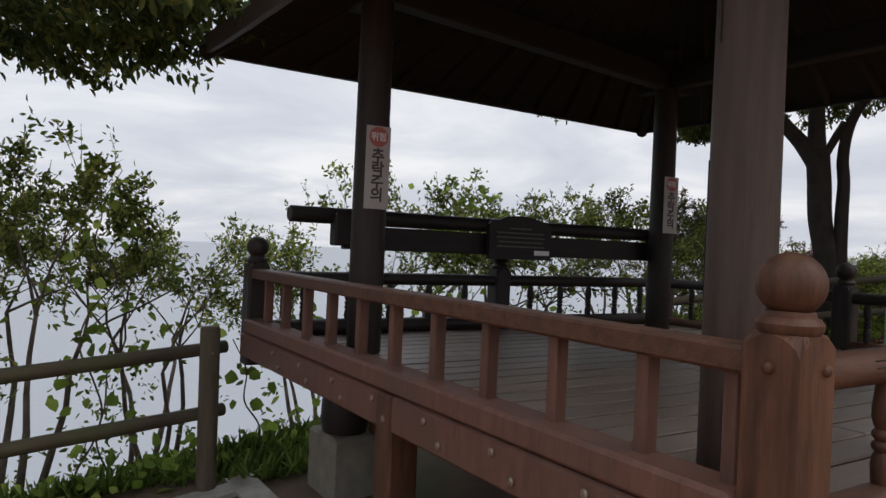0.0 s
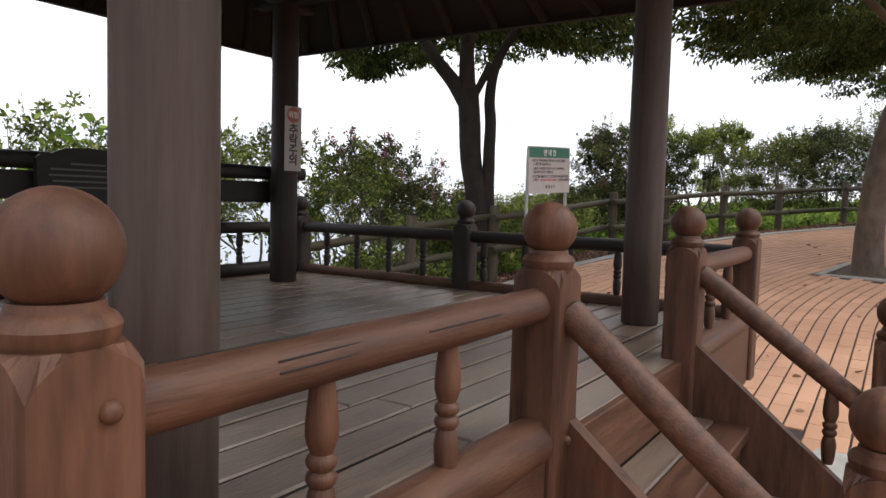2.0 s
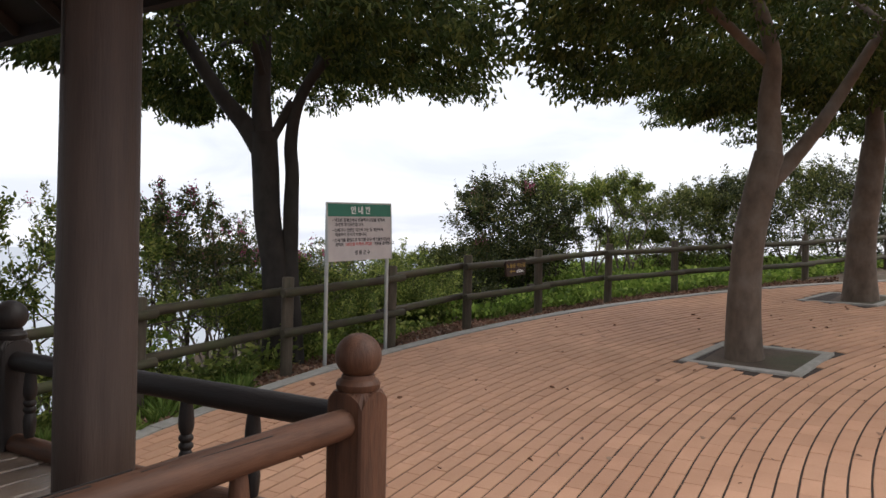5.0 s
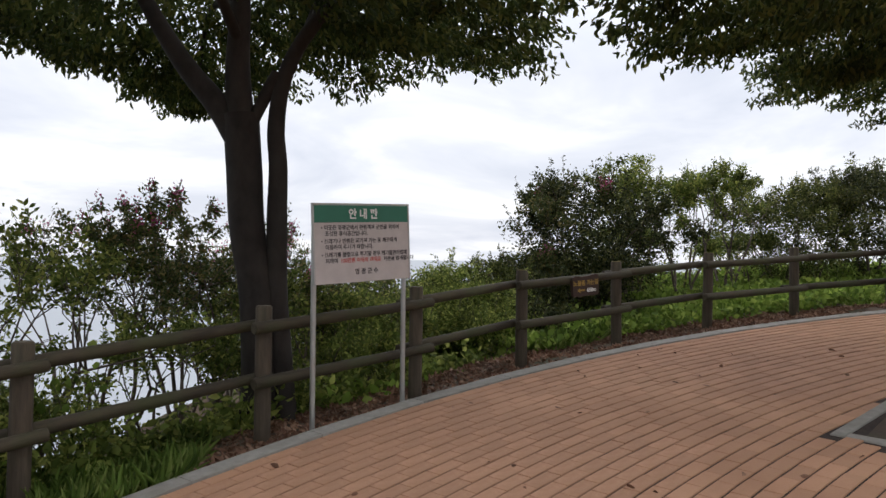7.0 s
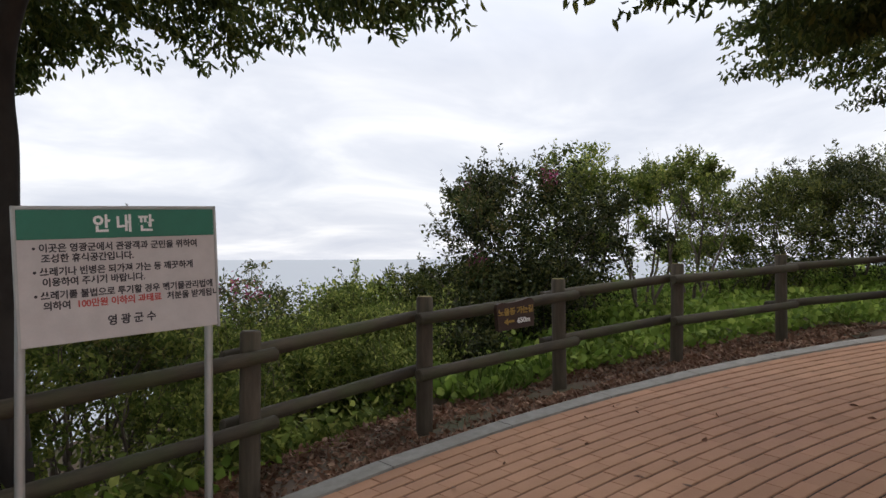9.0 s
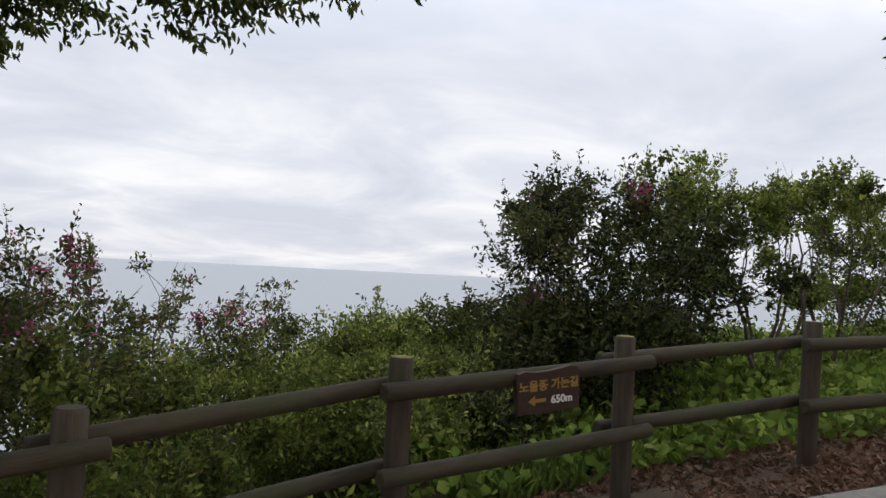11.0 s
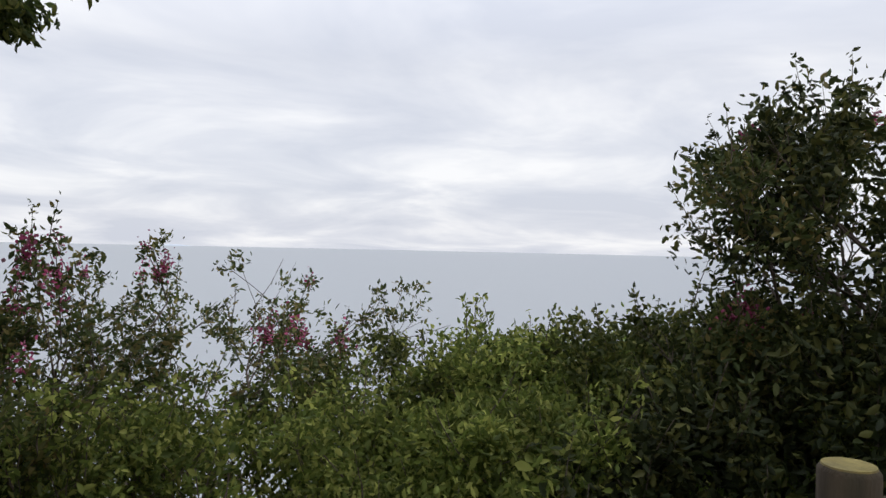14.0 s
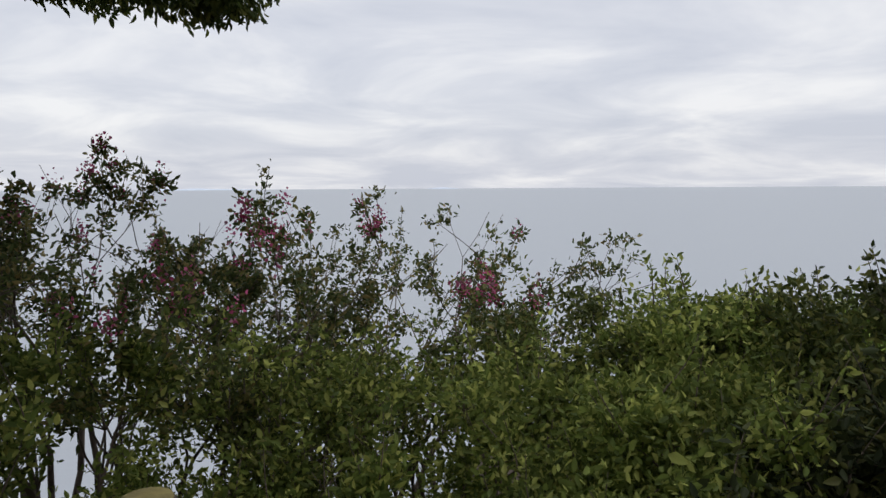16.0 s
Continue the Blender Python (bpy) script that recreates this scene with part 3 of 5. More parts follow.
def railing(a, b, label, count=None, first=None, gap=0.32, sill_z=1.12, sill_r=0.05, dark=False, worn=False):
    """Round top rail and round bottom rail with turned balusters between two posts."""
    (ax, ay), (bx, by) = a, b
    d = Vector((bx - ax, by - ay, 0))
    ln = d.length
    d.normalize()
    t = thing("railing", pose(ax, ay, 0, 0, 0, math.degrees(math.atan2(d.y, d.x))), label, "railing", "railings round the pavilion")
    part("top_rail", Shape().rod((0.05, 0, 1.442), (ln - 0.05, 0, 1.442), 0.043, n=18, rings=6, wobble=0.0015, rng=rng), WOOD_DARK_X if dark else WOOD_X, t, smooth=True)
    part("bottom_rail", Shape().rod((0.06, 0, sill_z), (ln - 0.06, 0, sill_z), sill_r, n=18, rings=5, wobble=0.0015, rng=rng), WOOD_DARK_X if dark and not worn else WOOD_X, t, smooth=True)
    n = count or max(1, round(ln / gap) - 1)
    for i in range(n):
        s = ln * (i + 1) / (n + 1) if first is None else first + gap * i
        part("baluster", SPINDLE_DARK if dark else SPINDLE, None, t, at=pose(s, 0, 0))
    # drying cracks along the log
    for _ in range(0 if dark else 5):
        w, cl = rng.uniform(-1.5, 0.4), rng.uniform(0.12, 0.4)
        part("crack", Shape().box(0, -0.0014, -0.002, cl, 0.0014, 0.001, 0.0004), BLACKWOOD, t, "dark drying crack", at=pose(rng.uniform(0.1, ln - 0.15 - cl), 0.0425 * math.sin(w), 1.442 + 0.0425 * math.cos(w), 0, 0, rng.uniform(-1.2, 1.2)))
    return t


P2 = {k: v[:2] for k, v in POSTS.items()}
railing(P2["A"], P2["B"], "brown round-log railing with turned balusters beside the steps", count=2, first=0.41, gap=0.36, sill_z=1.1, sill_r=0.062)
railing(P2["C"], P2["D"], "short brown log railing with turned balusters", count=2, first=0.45, gap=0.36, sill_z=1.07, sill_r=0.06)
railing(P2["D"], P2["E"], "brown log railing with turned balusters, darkened for shade", count=5, first=0.42, gap=0.32, sill_z=1.09, sill_r=0.045, dark=True, worn=True)
railing(P2["E"], P2["G"], "brown log railing with turned balusters, darkened for shade", count=4, first=0.36, gap=0.32, sill_z=1.09, sill_r=0.045, dark=True, worn=True)
railing(P2["G"], P2["N"], "log railing with turned balusters facing the sea, darkened for shade", count=5, gap=0.32, dark=True)
railing(P2["N"], P2["F"], "log railing with turned balusters facing the sea, darkened for shade", count=5, gap=0.32, dark=True)
# west side: plain square balusters under a flat handrail
west = thing("railing", pose(X0, 0, 0), "brown plank handrail on plain square balusters along the deck", "railing", "railings round the pavilion")
part("top_rail", Shape().box(-0.055, Y0 + 0.06, 1.435, 0.045, Y1 - 0.06, 1.495, 0.008), WOOD_X, west)
for y in (3.64, 3.89, 4.22, 4.55, 4.87, 5.19, 5.5, 5.83, 6.14, 6.46, 6.76):
    part("baluster", Shape().box(-0.028, y - 0.02, 1.17, 0.02, y + 0.02, 1.44, 0.004), WOOD_RED, west, at=pose(0, 0, 0, 0, 0, 0))

# ---- steps ----
steps = thing("wooden_steps", pose(0, 0, 0), "brown timber steps with sloping side boards leading onto the deck", "steps")
for z, y, dy in ((0.85, 3.24, 0.27), (0.6, 2.97, 0.27)):
    for k in range(2):
        part("tread", Shape().box(2.83, y + k * dy / 2 + 0.003, z - 0.05, 4.07, y + (k + 1) * dy / 2 - 0.003, z, 0.006), DECKWOOD if k else WOOD_X, steps, "worn brown tread plank")
    part("riser", Shape().box(2.86, y + 0.03, z - 0.25, 4.04, y + 0.055, z - 0.05, 0.003), WOOD_X, steps)
part("riser", Shape().box(2.86, Y0 - 0.02, 0.85, 4.04, Y0 + 0.01, 1.068, 0.003), WOOD_X, steps)
for x in (2.805, 4.055):
    g = grade(x, 3) - 0.03
    sh = Shape()
    pts = [(3.47, 1.15), (2.78, 0.58), (2.78, g), (3.1, g), (3.47, 0.62)]
    vs = [(x, y, z) for y, z in pts] + [(x + 0.045, y, z) for y, z in pts]
    k = len(pts)
    sh.add(vs, [tuple(range(k)), tuple(range(k, 2 * k))[::-1]] + [(i, k + i, k + (i + 1) % k, (i + 1) % k) for i in range(k)])
    part("stringer", sh, WOOD, steps, "sloping reddish-brown side board")
for key, x in (("B", 2.79), ("C", 4.11)):
    newel = railing_post(x, 2.79, grade(x, 2.77) - 0.04, 1.285 if key == "B" else 1.34)
    if key == "C":
        for ca, c0, c1 in ((-140, -62, 40), (-70, 5, 70)):
            pts = []
            for i in range(9):
                e = radians(c0 + (c1 - c0) * i / 8)
                w = radians(ca + 4 * math.sin(i * 1.7))
                pts.append(Vector((0.0685 * math.cos(e) * math.cos(w), 0.0685 * math.cos(e) * math.sin(w), 1.34 + 0.0675 * math.sin(e))))
            sh = Shape()
            for p, q in zip(pts, pts[1:]):
                sh.rod(p, q, 0.0016, n=6, c=0.0004)
            part("crack", sh, BLACKWOOD, newel, "dark drying crack in the ball")
    hr = thing("railing", pose(x, 0, 0), "sloping brown log handrail of the wooden steps", "railing", "railings of the steps")
    zr = 0.06 if key == "B" else 0.0
    part("top_rail", Shape().rod((0, 3.475, 1.43), (0, 2.80, 0.93 - zr), 0.04, n=18, rings=4, wobble=0.0015, rng=rng), WOOD_X, hr, smooth=True)
    part("baluster", SPINDLE, None, hr, at=pose(0, 2.98, -0.378))
pad = slab([(2.7, 2.6), (4.2, 2.6), (4.2, 3.05), (2.7, 3.05)], lambda x, y: grade(x, y) + 0.02, 0.15)
tagged(new("concrete_pad", pad.mesh("concrete_pad", CONCRETE)), "pale concrete pad at the foot of the steps", "concrete pad", kind="structure")

# ---- long log beam with plaque, between the north columns ----
YB = 6.7
bench = thing("log_backrest", pose(0, YB, 0), "long dark log and plank fixed across the north columns", "backrest")
part("log", Shape().rod((1.64, -0.02, 1.84), (5.08, 0.0, 1.856), 0.05, n=18, rings=8, wobble=0.002, rng=rng), BLACKWOOD, bench, "dark round log", True)
part("plank", Shape().box(2.0, -0.02, 1.64, 4.8, 0.03, 1.79, 0.006), BLACKWOOD, bench, "dark stained plank")
for x in (1.95, 4.76):
    part("bracket", Shape().box(x - 0.05, -0.12, 1.66, x + 0.05, -0.02, 1.86, 0.01), BLACKWOOD, bench)
plaque = thing("plaque", pose(3.34, YB - 0.075, 1.765, -3), "dark carved wooden plaque with an arched top and faint lettering", "plaque")
pts = [(-0.28, -0.15), (0.28, -0.15), (0.28, 0.09), (0.255, 0.112), (0.2, 0.12), (0.12, 0.152), (0.0, 0.16), (-0.12, 0.152), (-0.2, 0.12), (-0.255, 0.112), (-0.28, 0.09)]
k = len(pts)
sh = Shape().add([(x, -0.02, z) for x, z in pts] + [(x, 0.02, z) for x, z in pts], [tuple(range(k)), tuple(range(k, 2 * k))[::-1]] + [(i, k + i, k + (i + 1) % k, (i + 1) % k) for i in range(k)])
part("board", sh, BLACKWOOD, plaque)
GREYTEXT = plain("faded_lettering", (0.1, 0.095, 0.085), rough=0.7)
for i, wd in enumerate((0.2, 0.42, 0.44, 0.4, 0.43)):
    part("text_line", Shape().box(-wd / 2, -0.0225, 0.062 - i * 0.032, wd / 2, -0.019, 0.072 - i * 0.032, 0.0008), GREYTEXT, plaque, "line of faded lettering")
part("label", Shape().box(0.12, -0.024, -0.118, 0.26, -0.019, -0.085, 0.001), PAINTWHITE, plaque, "small white paper label")


def caution_sign(x, y, z, turn):
    t = thing("caution_sign", pose(x, y, z, 0, 0, turn), "narrow white plastic caution sign with red disc on the column", "sign", "caution signs")
    part("panel", Shape().box(-0.07, -0.004, -0.23, 0.07, 0.004, 0.225, 0.002), DIMWHITE, t)
    part("disc", Shape().lathe([(0.055, 0), (0.055, 0.0015)], 28, pose(0, -0.0042, 0.165, 90)), DIMRED, t, "red warning disc")
    lettering("위험", 0.05, SIGNWHITE, t, pose(0, -0.0062, 0.148, 90), "lettering", "white warning word", "CENTER", 0.0006)
    for i, ch in enumerate("추락주의"):
        lettering(ch, 0.082, SIGNTEXT, t, pose(0, -0.0046, 0.035 - i * 0.072, 90), "lettering", "bold dark letter", "CENTER", 0.0006)
    return t


caution_sign(COLS["NW"][0] - 0.012, COLS["NW"][1] - 0.1, 2.1, -7)
caution_sign(COLS["NE"][0] - 0.016, COLS["NE"][1] - 0.1, 2.1, -9)


# ---- log fences ----
def fence_post(x, y, height, lean=0.0):
    z = ground_z(x, y) - 0.12
    top = height
    t = thing("fence_post", pose(x, y, z, lean, lean * 0.6), "round weathered timber fence post", "fence post", "log fence along the cliff")
    n = 18
    r = 0.062
    part("log", Shape().lathe([(r * 1.02, 0), (r * 1.01, 0.3), (r, top - z - 0.012), (r - 0.008, top - z)], n), FENCEWOOD, t, smooth=True)
    part("cut_end", Shape().lathe([(r - 0.007, top - z - 0.002), (r - 0.009, top - z + 0.003)], n), ENDGRAIN if x > 11 else FENCEWOOD, t, "sawn end with yellow lichen" if x > 11 else "")
    part("bolt", Shape().lathe([(0.009, 0), (0.009, 0.012), (0.004, 0.015)], 8, pose(0, -r, top - z - 0.16, 90)), BOLT, t, "small steel bolt")
    return t


def fence_rail(a, b, over=0.14):
    a, b = Vector(a), Vector(b)
    d = (b - a).normalized()
    t = thing("fence_rail", Matrix.Translation(a) @ d.to_track_quat("X", "Z").to_matrix().to_4x4(), "long round weathered fence rail with mossy stains", "fence rail", "log fence along the cliff")
    part("log", Shape().rod((-over, 0, 0), ((b - a).length + over, 0, 0), 0.047, 0.042, n=16, rings=5, wobble=0.003, rng=rng), FENCEWOOD_X, t, smooth=True)
    return t


TOPS_E = [1.36, 1.505, 1.64, 1.748, 1.89, 1.985, 2.104, 2.19, 2.29, 2.37, 2.47, 2.56, 2.66]
TOPS_W = [0.62, 0.73, 0.86, 0.99, 1.11]
for line, tops in ((FENCE, TOPS_W), (FENCE_E, TOPS_E)):
    for (x, y), z in zip(line, tops):
        fence_post(x, y, z, rng.uniform(-1, 1))
    for i in range(len(line) - 1):
        (ax, ay), (bx, by) = line[i], line[i + 1]
        nrm = Vector((by - ay, -(bx - ax), 0)).normalized() * 0.09 * (-1 if i % 2 or line is FENCE else 1)
        for drop in (0.15, 0.56):
            fence_rail((ax + nrm.x, ay + nrm.y, tops[i] - drop), (bx + nrm.x, by + nrm.y, tops[i + 1] - drop), 0.13)


# ---- notice board ----
sl, sr = Vector((9.277, 6.90, 0)), Vector((10.17, 6.735, 0))
ang = math.degrees(math.atan2(sr.y - sl.y, sr.x - sl.x))
notice = thing("notice_board", pose(9.7235, 6.8175, 0, 0, 0, ang), "white notice board with green header on two steel tube legs", "notice board")
W2 = 0.452
gm = grade(9.72, 6.8)
for s in (-1, 1):
    part("leg", Shape().rod((s * (W2 - 0.02), 0.018, gm - 0.15 + s * 0.04), (s * (W2 - 0.02), 0.018, 2.41 + s * 0.02), 0.021, n=14), STEEL, notice, "grey steel tube leg", True)
board = part("panel", Shape().box(-W2, -0.012, -0.3, W2, 0.0, 0.3, 0.002), SIGNWHITE, notice, "off-white printed panel", at=pose(0, -0.006, 2.125, 0, -2.6, 0))
part("frame_edge", Shape().box(-W2 - 0.012, -0.016, 0.296, W2 + 0.012, 0.006, 0.312, 0.002), STEEL, board)
part("frame_edge", Shape().box(-W2 - 0.012, -0.016, -0.31, -W2 + 0.002, 0.006, 0.312, 0.002), STEEL, board)
part("frame_edge", Shape().box(W2 - 0.002, -0.016, -0.31, W2 + 0.012, 0.006, 0.312, 0.002), STEEL, board)
part("header", Shape().box(-W2 + 0.004, -0.0155, 0.165, W2 - 0.004, -0.011, 0.295, 0.001), SIGNGREEN, board, "green header band")
lettering("안 내 판", 0.085, PAINTWHITE, board, pose(0, -0.0158, 0.2, 90), "lettering", "white header letters", "CENTER", 0.0008)
NOTICE = ((0.112, "• 이곳은 영광군에서 관광객과 군민을 위하여", ""), (0.066, "   조성한 휴식공간입니다.", ""), (0.008, "• 쓰레기나 빈병은 되가져 가는 등 깨끗하게", ""), (-0.038, "   이용하여 주시기 바랍니다.", ""),
          (-0.096, "• 쓰레기를 불법으로 투기할 경우 폐기물관리법에", ""), (-0.142, "   의하여", "100만원 이하의 과태료"))
for z, text, red in NOTICE:
    lettering(text, 0.041, SIGNTEXT, board, pose(-W2 + 0.06, -0.0125, z, 90), "lettering", "dark printed line", "LEFT", 0.0006)
    if red:
        lettering(red, 0.041, SIGNRED, board, pose(-W2 + 0.23, -0.0125, z, 90), "lettering", "red printed words", "LEFT", 0.0006)
        lettering("처분을 받게됩니다", 0.041, SIGNTEXT, board, pose(0.19, -0.0125, z, 90), "lettering", "dark printed words", "LEFT", 0.0006)
lettering("영 광 군 수", 0.05, SIGNTEXT, board, pose(0.02, -0.0125, -0.235, 90), "lettering", "dark printed line", "CENTER", 0.0006)

# ---- trail sign hung on the fence ----
fa, fb = Vector(FENCE_E[4]), Vector(FENCE_E[5])
dirn = (fb - fa).normalized()
mid = fa.lerp(fb, 0.53)
nrm = Vector((dirn.y, -dirn.x))
zt = TOPS_E[4] + (TOPS_E[5] - TOPS_E[4]) * 0.53 - 0.15
trail = thing("trail_sign", pose(mid.x + nrm.x * 0.15, mid.y + nrm.y * 0.15, zt - 0.07, 0, -3.5, math.degrees(math.atan2(dirn.y, dirn.x))) @ Matrix.Diagonal((0.84, 1, 0.74, 1)), "dark brown wooden trail sign with yellow lettering on the fence rail", "sign")
pts = [(-0.24, -0.155), (0.24, -0.155), (0.255, 0.11), (0.235, 0.15), (0.18, 0.162), (0.1, 0.148), (0.0, 0.138), (-0.1, 0.136), (-0.19, 0.148), (-0.235, 0.135), (-0.255, 0.09)]
k = len(pts)
part("board", Shape().add([(x, -0.018, z) for x, z in pts] + [(x, 0.018, z) for x, z in pts], [tuple(range(k)), tuple(range(k, 2 * k))[::-1]] + [(i, k + i, k + (i + 1) % k, (i + 1) % k) for i in range(k)]), BROWNBOARD, trail)
lettering("노을종 가는길", 0.083, YELLOW, trail, pose(0, -0.0185, 0.012, 90), "lettering", "yellow carved letters", "CENTER", 0.002)
lettering("650m", 0.078, PAINTWHITE, trail, pose(0.1, -0.0185, -0.095, 90), "lettering", "pale carved figures", "CENTER", 0.002)
ar = [(-0.17, -0.065), (-0.115, -0.028), (-0.115, -0.052), (-0.03, -0.052), (-0.03, -0.078), (-0.115, -0.078), (-0.115, -0.102)]
part("arrow", Shape().add([(x, -0.0205, z) for x, z in ar] + [(x, -0.0175, z) for x, z in ar], [tuple(range(7)), tuple(range(7, 14))[::-1]] + [(i, 7 + i, 7 + (i + 1) % 7, (i + 1) % 7) for i in range(7)]), YELLOW, trail, "yellow arrow")

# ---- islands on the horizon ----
# distance haze is painted into the islands as a pale blue surface colour
HAZE = plain("haze_tinted_island", (0.42, 0.47, 0.54), rough=1.0)
for n_i, (x, y, wide, high) in enumerate(((-1470, 4350, 300, 17), (-1150, 4430, 130, 9), (75, 4600, 130, 13), (-2600, 3700, 420, 14))):
    sh = Shape()
    vs = []
    for i in range(25):
        s = i / 24
        vs.append((-wide + 2 * wide * s, 0, -3 + (high + 3) * max(0, math.sin(math.pi * s)) ** 0.7 * (0.75 + 0.4 * noise.noise((s * 4, n_i * 3.1, 0)))))
    rows = len(vs)
    sh.add([(a, -60, -3) for a, _, _ in vs] + vs + [(a, 60, -3) for a, _, _ in vs], [(r * rows + i, r * rows + i + 1, (r + 1) * rows + i + 1, (r + 1) * rows + i) for r in range(2) for i in range(rows - 1)])
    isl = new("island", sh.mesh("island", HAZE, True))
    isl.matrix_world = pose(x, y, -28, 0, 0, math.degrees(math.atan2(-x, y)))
    tagged(isl, "low island far out at sea, painted pale blue for haze", "island", kind="structure")


# ---- plants ----
def leaf_mesh(name, pts, dirs, sizes, mat, rs, width=0.42, fold=0.25, droop=0.0):
    """Many single leaves: a pointed blade folded along its rib, one island each."""
    n = len(pts)
    dirs = dirs / np.linalg.norm(dirs, axis=1, keepdims=True)
    ref = rs.normal(size=(n, 3))
    side = np.cross(dirs, ref)
    side /= np.linalg.norm(side, axis=1, keepdims=True) + 1e-9
    up = np.cross(side, dirs)
    s = sizes[:, None]
    v = np.empty((n, 6, 3))
    v[:, 0] = pts
    v[:, 1] = pts + dirs * s * 0.35 + side * s * width * 0.5 + up * s * fold * 0.3
    v[:, 2] = pts + dirs * s * 0.72 + side * s * width * 0.36 + up * s * (fold * 0.2 - 0.05)
    v[:, 3] = pts + dirs * s - up * s * (0.12 + droop)
    v[:, 4] = pts + dirs * s * 0.72 - side * s * width * 0.36 + up * s * (fold * 0.2 - 0.05)
    v[:, 5] = pts + dirs * s * 0.35 - side * s * width * 0.5 + up * s * fold * 0.3
    me = bpy.data.meshes.new(name)
    me.vertices.add(n * 6)
    me.vertices.foreach_set("co", v.reshape(-1))
    quads = np.array([[0, 1, 2, 3], [0, 3, 4, 5]])
    idx = (np.arange(n)[:, None, None] * 6 + quads[None]).reshape(-1)
    me.loops.add(n * 8)
    me.loops.foreach_set("vertex_index", idx.astype(np.int32))
    me.polygons.add(n * 2)
    me.polygons.foreach_set("loop_start", np.arange(0, n * 8, 4, dtype=np.int32))
    me.update(calc_edges=True)
    me.materials.append(mat)
    return me


def limbs_mesh(name, segs, mat, sides=7):
    """Tapered limbs: segments (from, to, radius, radius) skinned and joined."""
    vs, fs = [], []
    for a, b, r0, r1 in segs:
        a, b = Vector(a), Vector(b)
        q = (b - a).to_track_quat("Z", "Y").to_matrix()
        k = len(vs)
        n = sides if r0 > 0.012 else 4
        for p, r in ((a, r0), (b, r1)):
            for i in range(n):
                w = 2 * math.pi * i / n
                vs.append(p + q @ Vector((r * math.cos(w), r * math.sin(w), 0)))
        for i in range(n):
            j = (i + 1) % n
            fs.append((k + i, k + j, k + n + j, k + n + i))
        fs.append(tuple(k + n + i for i in range(n)))
    me = bpy.data.meshes.new(name)
    me.from_pydata(vs, [], fs)
    me.materials.append(mat)
    me.polygons.foreach_set("use_smooth", [True] * len(me.polygons))
    return me


def grow(rg, segs, tips, p, d, length, r, depth, spread=0.6, lift=0.12, kids=(2, 3)):
    """One limb of two bent pieces that splits into smaller ones."""
    p, d = Vector(p), Vector(d).normalized()
    r_end = r * 0.68
    pieces = 3 if depth > 1 else 2
    q = p
    for i in range(pieces):
        d = (d + Vector((rg.gauss(0, 0.14), rg.gauss(0, 0.14), rg.gauss(lift * 0.5, 0.1)))).normalized()
        nq = q + d * (length / pieces)
        ra = r + (r_end - r) * i / pieces
        rb = r + (r_end - r) * (i + 1) / pieces
        segs.append((q, nq, ra, rb))
        q = nq
        if depth <= 1:
            tips.append((q, d))
    if depth <= 0:
        return
    for k in range(rg.randint(*kids)):
        nd = (d + Vector((rg.gauss(0, spread), rg.gauss(0, spread), rg.gauss(lift, spread * 0.6)))).normalized()
        grow(rg, segs, tips, q, nd, length * rg.uniform(0.62, 0.85), r_end * rg.uniform(0.6, 0.85), depth - 1, spread, lift, kids)


def leaves_at(rs, tips, per, radius, size, flat=0.6, hang=0.2):
    """Leaf places, ways and sizes scattered round the twig tips."""
    base = np.array([tuple(t[0]) for t in tips])
    way = np.array([tuple(t[1]) for t in tips])
    k = rs.integers(0, len(tips), per)
    off = rs.normal(size=(per, 3)) * radius
    off[:, 2] *= flat
    pts = base[k] + off
    dirs = way[k] * 0.5 + rs.normal(size=(per, 3)) * 0.8
    dirs[:, 2] -= hang
    return pts, dirs, size * rs.uniform(0.65, 1.25, per)


def limb_tube(chain, ra, rb, rg, foot=False, n=14):
    """A continuous tapered limb along a smooth line through the given places."""
    p = [Vector(c) for c in chain]
    p = [p[0] * 2 - p[1]] + p + [p[-1] * 2 - p[-2]]
    line = []
    for i in range(1, len(p) - 2):
        for k in range(7):
            t = k / 7
            a, b, c, d = p[i - 1], p[i], p[i + 1], p[i + 2]
            line.append(0.5 * ((2 * b) + (c - a) * t + (2 * a - 5 * b + 4 * c - d) * t * t + (3 * b - a - 3 * c + d) * t ** 3))
    line.append(p[-2])
    vs, fs = [], []
    m = len(line)
    for i, q in enumerate(line):
        d = (line[min(i + 1, m - 1)] - line[max(i - 1, 0)]).normalized()
        x = d.cross(Vector((0.2, 1, 0.05))).normalized()
        y = d.cross(x)
        s = i / (m - 1)
        r = ra + (rb - ra) * s
        if foot:
            r *= 1 + 0.35 * math.exp(-s * m * 0.35)
        for j in range(n):
            w = 6.2832 * j / n
            rr = r * (1 + 0.07 * noise.noise((math.cos(w) * 1.3, math.sin(w) * 1.3, q.z * 1.4 + ra * 50)))
            vs.append(q + x * (rr * math.cos(w)) + y * (rr * math.sin(w)))
    for i in range(m - 1):
        for j in range(n):
            k = (j + 1) % n
            fs.append((i * n + j, i * n + k, (i + 1) * n + k, (i + 1) * n + j))
    fs.append(tuple((m - 1) * n + j for j in range(n)))
    return Shape().add(vs, fs)


